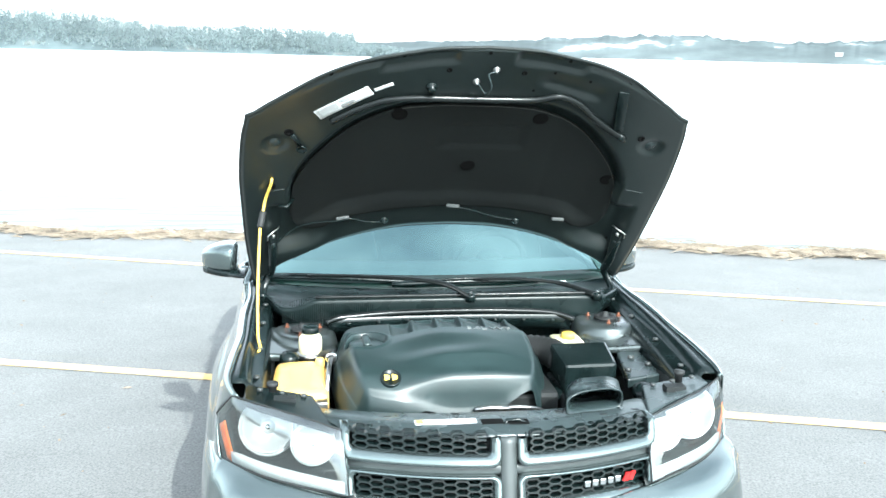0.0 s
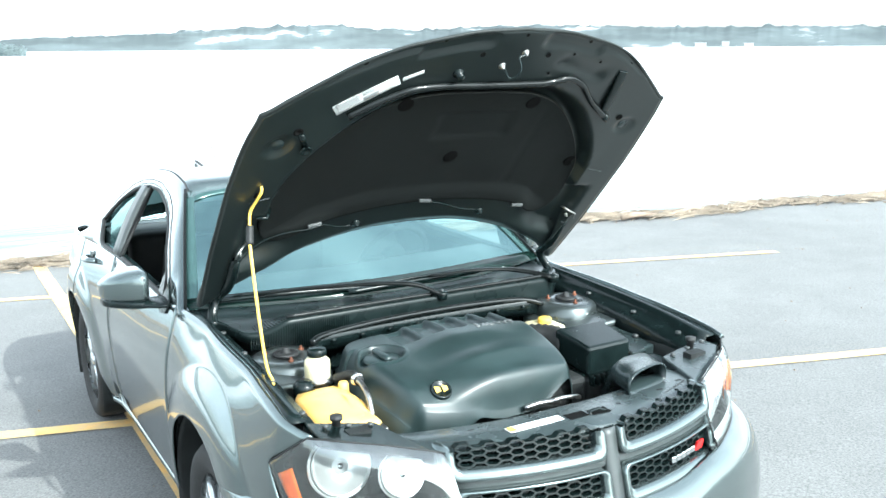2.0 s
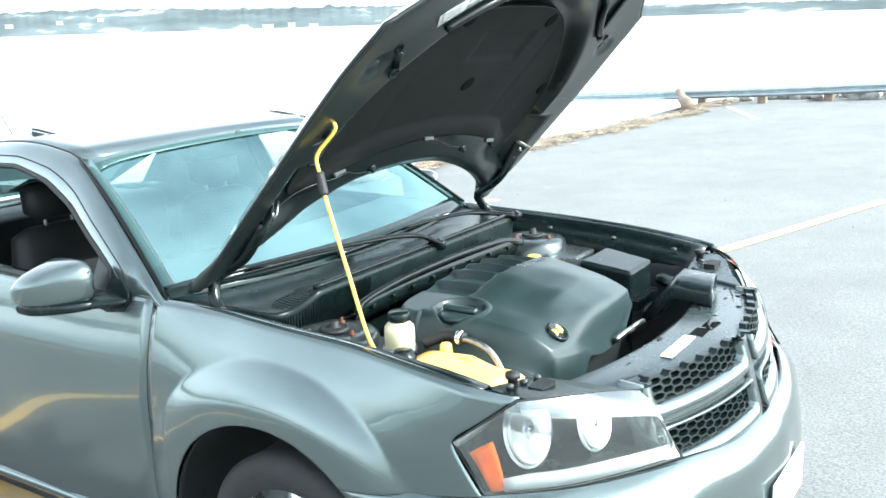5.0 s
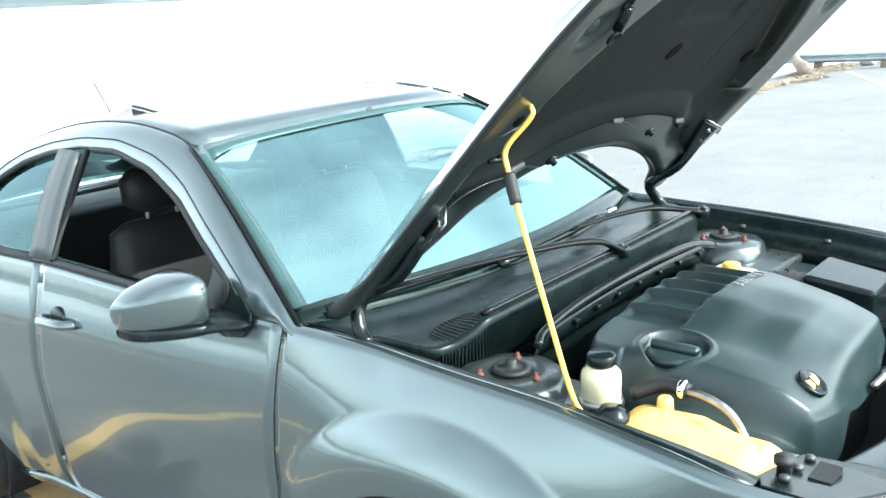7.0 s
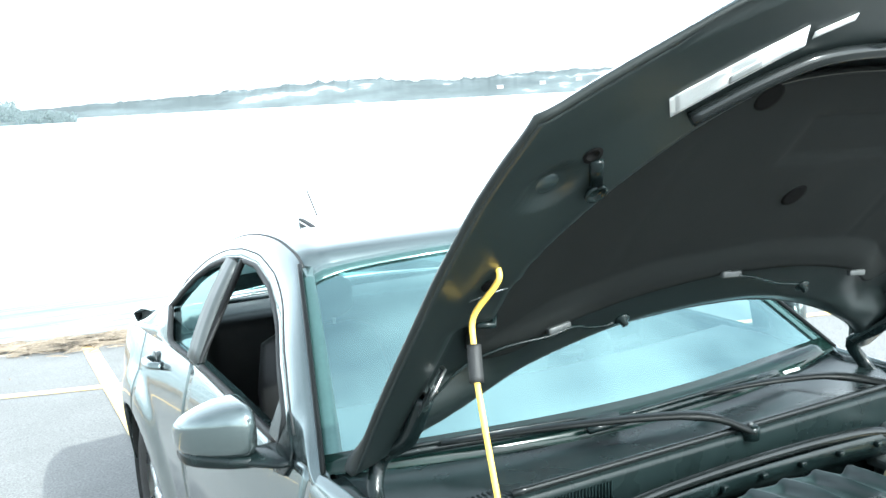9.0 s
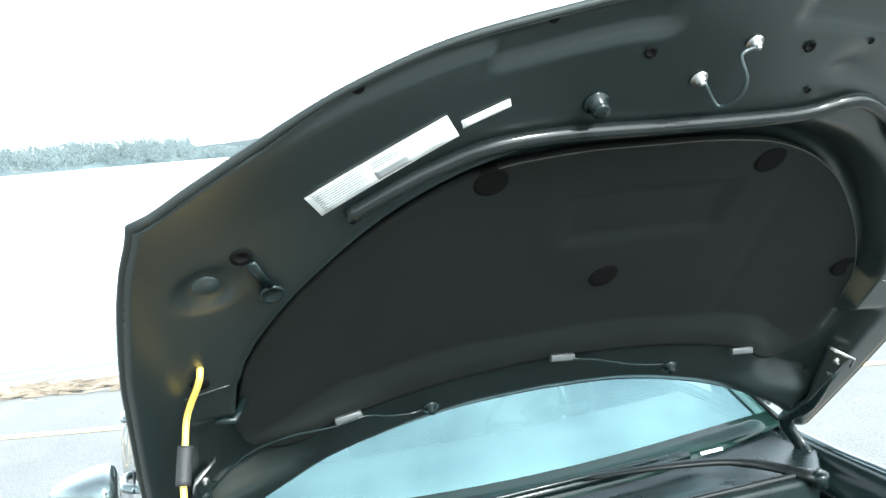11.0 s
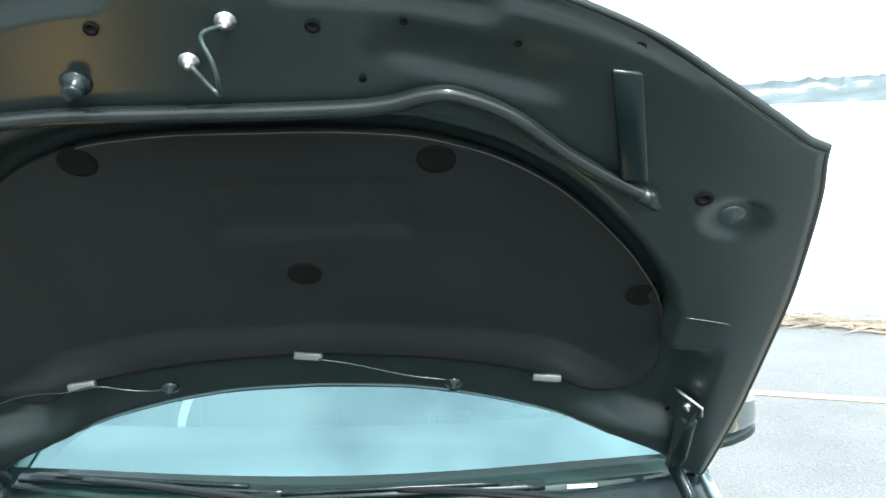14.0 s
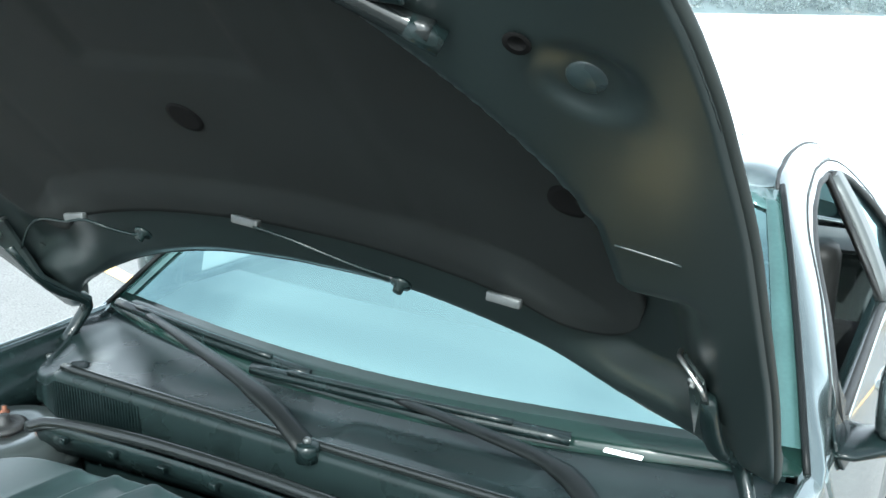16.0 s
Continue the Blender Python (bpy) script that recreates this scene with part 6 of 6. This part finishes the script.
def guard_rail():
    g = thing("guard_rail", (18.2, 8.0, ground_z(18, 8)), "galvanised steel guard rail on short posts beside the lot", "guard rail")
    P = [(18.0, 13.2, -0.06), (18.0, 11.0, 0.02), (18.0, 8.9, 0.12), (18.5, 6.3, 0.22), (19.0, 3.7, 0.34), (19.8, -1.0, 0.5), (21.0, -7.0, 0.6)]
    S = smooth_curve(P, 6)
    prof = ((0.0, 0.0), (-0.02, -0.03), (-0.075, -0.06), (-0.075, -0.09), (-0.02, -0.13), (0.0, -0.155), (-0.02, -0.18), (-0.075, -0.22), (-0.075, -0.25), (-0.02, -0.28), (0.0, -0.31))
    rows = [[(p.x + 0.04 + o, p.y, p.z + h * 0.68) for o, h in prof] for p in S]
    part("rail_beam", grid(rows), GALV, g, thick=0.006)
    for i in (12, 15, 18, 21, 24, 27, 30, 33):
        p = S[i]
        part("rail_post", box((p.x + 0.06, p.y - 0.09, ground_z(p.x, p.y) - 0.25), (p.x + 0.24, p.y + 0.09, p.z - 0.02)), WOOD, g, bevel=0.01)


build_reeds()
guard_rail()
driftwood((16.3, 8.6, ground_z(16, 8.5) + 0.12), (18.0, 9.4, ground_z(17, 9) + 0.3), 0.13, "weathered grey driftwood log lying on the shore")
driftwood((6.2, 9.75, ground_z(6, 9.7) + 0.05), (7.6, 9.7, ground_z(7, 9.7) + 0.04), 0.035, "thin driftwood branch among the reeds")
driftwood((-3.6, 12.1, ground_z(-3, 12) + 0.05), (-2.2, 11.9, ground_z(-2, 12) + 0.05), 0.04, "thin driftwood branch among the reeds")
rr = random.Random(9)
for k in range(26):
    y = lerp(8.2, 0.5, k / 25)
    boulder(18.7 + (8 - y) * 0.16 + rr.uniform(-0.2, 0.9), y + rr.uniform(-0.2, 0.2), rr.uniform(0.12, 0.34), k)


def hill_material(name, wood, snow, amount, scale):
    m = bpy.data.materials.new(name)
    m.use_nodes = True
    t = m.node_tree
    b = t.nodes["Principled BSDF"]
    b.inputs["Roughness"].default_value = 1.0
    b.inputs["Specular IOR Level"].default_value = 0.0
    co = t.nodes.new("ShaderNodeTexCoord")
    mp = t.nodes.new("ShaderNodeMapping")
    mp.inputs["Scale"].default_value = (1, 1, 2.2)
    t.links.new(co.outputs["Object"], mp.inputs[0])
    n = t.nodes.new("ShaderNodeTexNoise")
    n.inputs["Scale"].default_value, n.inputs["Detail"].default_value = scale, 8
    t.links.new(mp.outputs[0], n.inputs["Vector"])
    r = t.nodes.new("ShaderNodeValToRGB")
    r.color_ramp.elements[0].position, r.color_ramp.elements[0].color = amount, (*wood, 1)
    r.color_ramp.elements[1].position, r.color_ramp.elements[1].color = amount + 0.06, (*snow, 1)
    e = r.color_ramp.elements.new(max(0.0, amount - 0.2))
    e.color = (*[c * 0.7 for c in wood], 1)
    t.links.new(n.outputs["Fac"], r.inputs[0])
    t.links.new(r.outputs[0], b.inputs["Base Color"])
    return m


def hills(name, prof, dist, depth, material, label, rough):
    """Ridge seen over the lake; prof: azimuth from the car's axis and height angle in degrees."""
    rows = []
    az = np.arange(prof[0][0], prof[-1][0] + 0.01, 0.12)
    for a in az:
        h = math.tan(radians(curve1(prof, a))) * dist
        n1 = noise.noise(Vector((a * 0.9, dist * 0.01, 0))) + 0.5 * noise.noise(Vector((a * 4.3, 3, 0)))
        h = max(0.5, h * (1 + rough * n1)) + 1.8
        sx, sy = math.sin(radians(a)), math.cos(radians(a))
        r = []
        for f, g in ((0, 0), (0.02, 0.10), (0.15, 0.35), (0.4, 0.7), (0.7, 0.93), (1.0, 1.0), (1.4, 0.6)):
            d = dist + depth * f
            r.append((sx * d, sy * d, WATER_Z - 0.3 + (h + 0.3) * g * (1 + 0.12 * noise.noise(Vector((a * 2, f * 4, 7))) * (f > 0))))
        rows.append(r)
    tagged(part(name, grid(rows), material), label, "hills", kind="structure")


# distance haze is mixed into these colours, so the woods are pale blue-grey
FAR = hill_material("haze_tinted_wooded_hill_with_snow", (0.128, 0.15, 0.155), (0.38, 0.4, 0.4), 0.61, 0.008)
MID = hill_material("haze_tinted_wooded_shore", (0.12, 0.15, 0.155), (0.2, 0.2, 0.185), 0.64, 0.03)
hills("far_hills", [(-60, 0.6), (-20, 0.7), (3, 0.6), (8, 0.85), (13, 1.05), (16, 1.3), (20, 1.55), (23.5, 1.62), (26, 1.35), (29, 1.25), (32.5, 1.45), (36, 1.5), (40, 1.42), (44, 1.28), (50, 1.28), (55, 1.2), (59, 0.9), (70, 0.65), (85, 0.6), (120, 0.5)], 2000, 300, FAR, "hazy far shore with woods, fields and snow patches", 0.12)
POINT = [(-60, 1.4), (-30, 1.7), (-20, 1.75), (-16.8, 1.75), (-12.2, 1.6), (-9.9, 1.1), (-8, 0.98), (-5, 0.95), (-2.5, 1.05), (0.5, 0.9), (3.6, 0.5), (5.5, 0.12), (6.2, 0.02)]
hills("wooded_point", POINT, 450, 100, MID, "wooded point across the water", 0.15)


def far_woods():
    """Rows of bare and evergreen trees on the point, as one mass of small crowns."""
    rnd = random.Random(7)
    vs, fs = [], []
    for k in range(2600):
        a = rnd.uniform(-45, 6)
        f = rnd.random()
        d = 450 + 95 * f
        g = float(np.interp(f, [0, 0.02, 0.15, 0.4, 0.7, 1], [0, 0.1, 0.35, 0.7, 0.93, 1]))
        z = WATER_Z + math.tan(radians(curve1(POINT, a))) * 450 * g * 0.95
        x, y = math.sin(radians(a)) * d, math.cos(radians(a)) * d
        h, r = rnd.uniform(4.5, 8.5) * (0.55 if a > 3 else 1), rnd.uniform(1.4, 2.6)
        green = rnd.random() < 0.4
        for q in range(44):
            u = rnd.random()
            wide = (1.1 - u) if green else (0.35 + 1.3 * u * (1.25 - u))
            b, e = rnd.uniform(0, 6.283), r * wide * rnd.uniform(0.4, 1.0)
            c = Vector((x + e * math.cos(b), y + e * math.sin(b), z + h * (0.08 + 0.92 * u)))
            i = len(vs)
            for j in range(3):
                vs.append(tuple(c + Vector((rnd.uniform(-1, 1), rnd.uniform(-1, 1), rnd.uniform(-1.1, 1.1))) * 0.6))
            fs.append((i, i + 1, i + 2))
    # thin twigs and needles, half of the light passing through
    # the pale blue-grey tone also carries the haze over the lake
    m = mat("haze_tinted_bare_and_evergreen_trees", (0.24, 0.285, 0.285), 1.0, 0, 0.2, 0.04, 0.6, spec=0.0)
    t = m.node_tree
    b, tl, mx = t.nodes["Principled BSDF"], t.nodes.new("ShaderNodeBsdfTranslucent"), t.nodes.new("ShaderNodeMixShader")
    t.links.new(b.inputs["Base Color"].links[0].from_socket, tl.inputs["Color"])
    mx.inputs[0].default_value = 0.5
    t.links.new(b.outputs[0], mx.inputs[1])
    t.links.new(tl.outputs[0], mx.inputs[2])
    t.links.new(mx.outputs[0], t.nodes["Material Output"].inputs[0])
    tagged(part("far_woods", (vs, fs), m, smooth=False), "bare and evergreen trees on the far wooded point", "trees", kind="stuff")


far_woods()


def far_house(a, d, z, w, h):
    x, y = math.sin(radians(a)) * d, math.cos(radians(a)) * d
    g = thing("far_house", (x, y, z), "pale house far across the lake", "house", "houses on the far shore")
    m = Matrix.Translation((x, y, z)) @ Matrix.Rotation(radians(-a), 4, "Z")
    part("wall", box((-w, -w * 0.5, -3), (w, w * 0.5, h), m=m), HOUSE, g, smooth=False)
    part("roof", prism([m @ Vector(p) for p in ((-w * 1.1, -w * 0.6, h), (-w * 1.1, w * 0.6, h), (-w * 1.1, 0, h * 1.5))], m.to_3x3() @ Vector((2.2 * w, 0, 0))), GREYCAP, g, smooth=False)


for a, z, w, h in ((44.2, 4, 8, 3.5), (45.6, 3, 11, 4), (47.0, 5, 7, 4), (48.3, 3, 9, 3), (34, 22, 6, 3), (31.4, 18, 7, 3), (36.2, 26, 6, 3), (61, 4, 13, 4.5), (63.5, 3, 15, 5), (66, 4, 10, 4)):
    far_house(a, 1960, z, w, h)
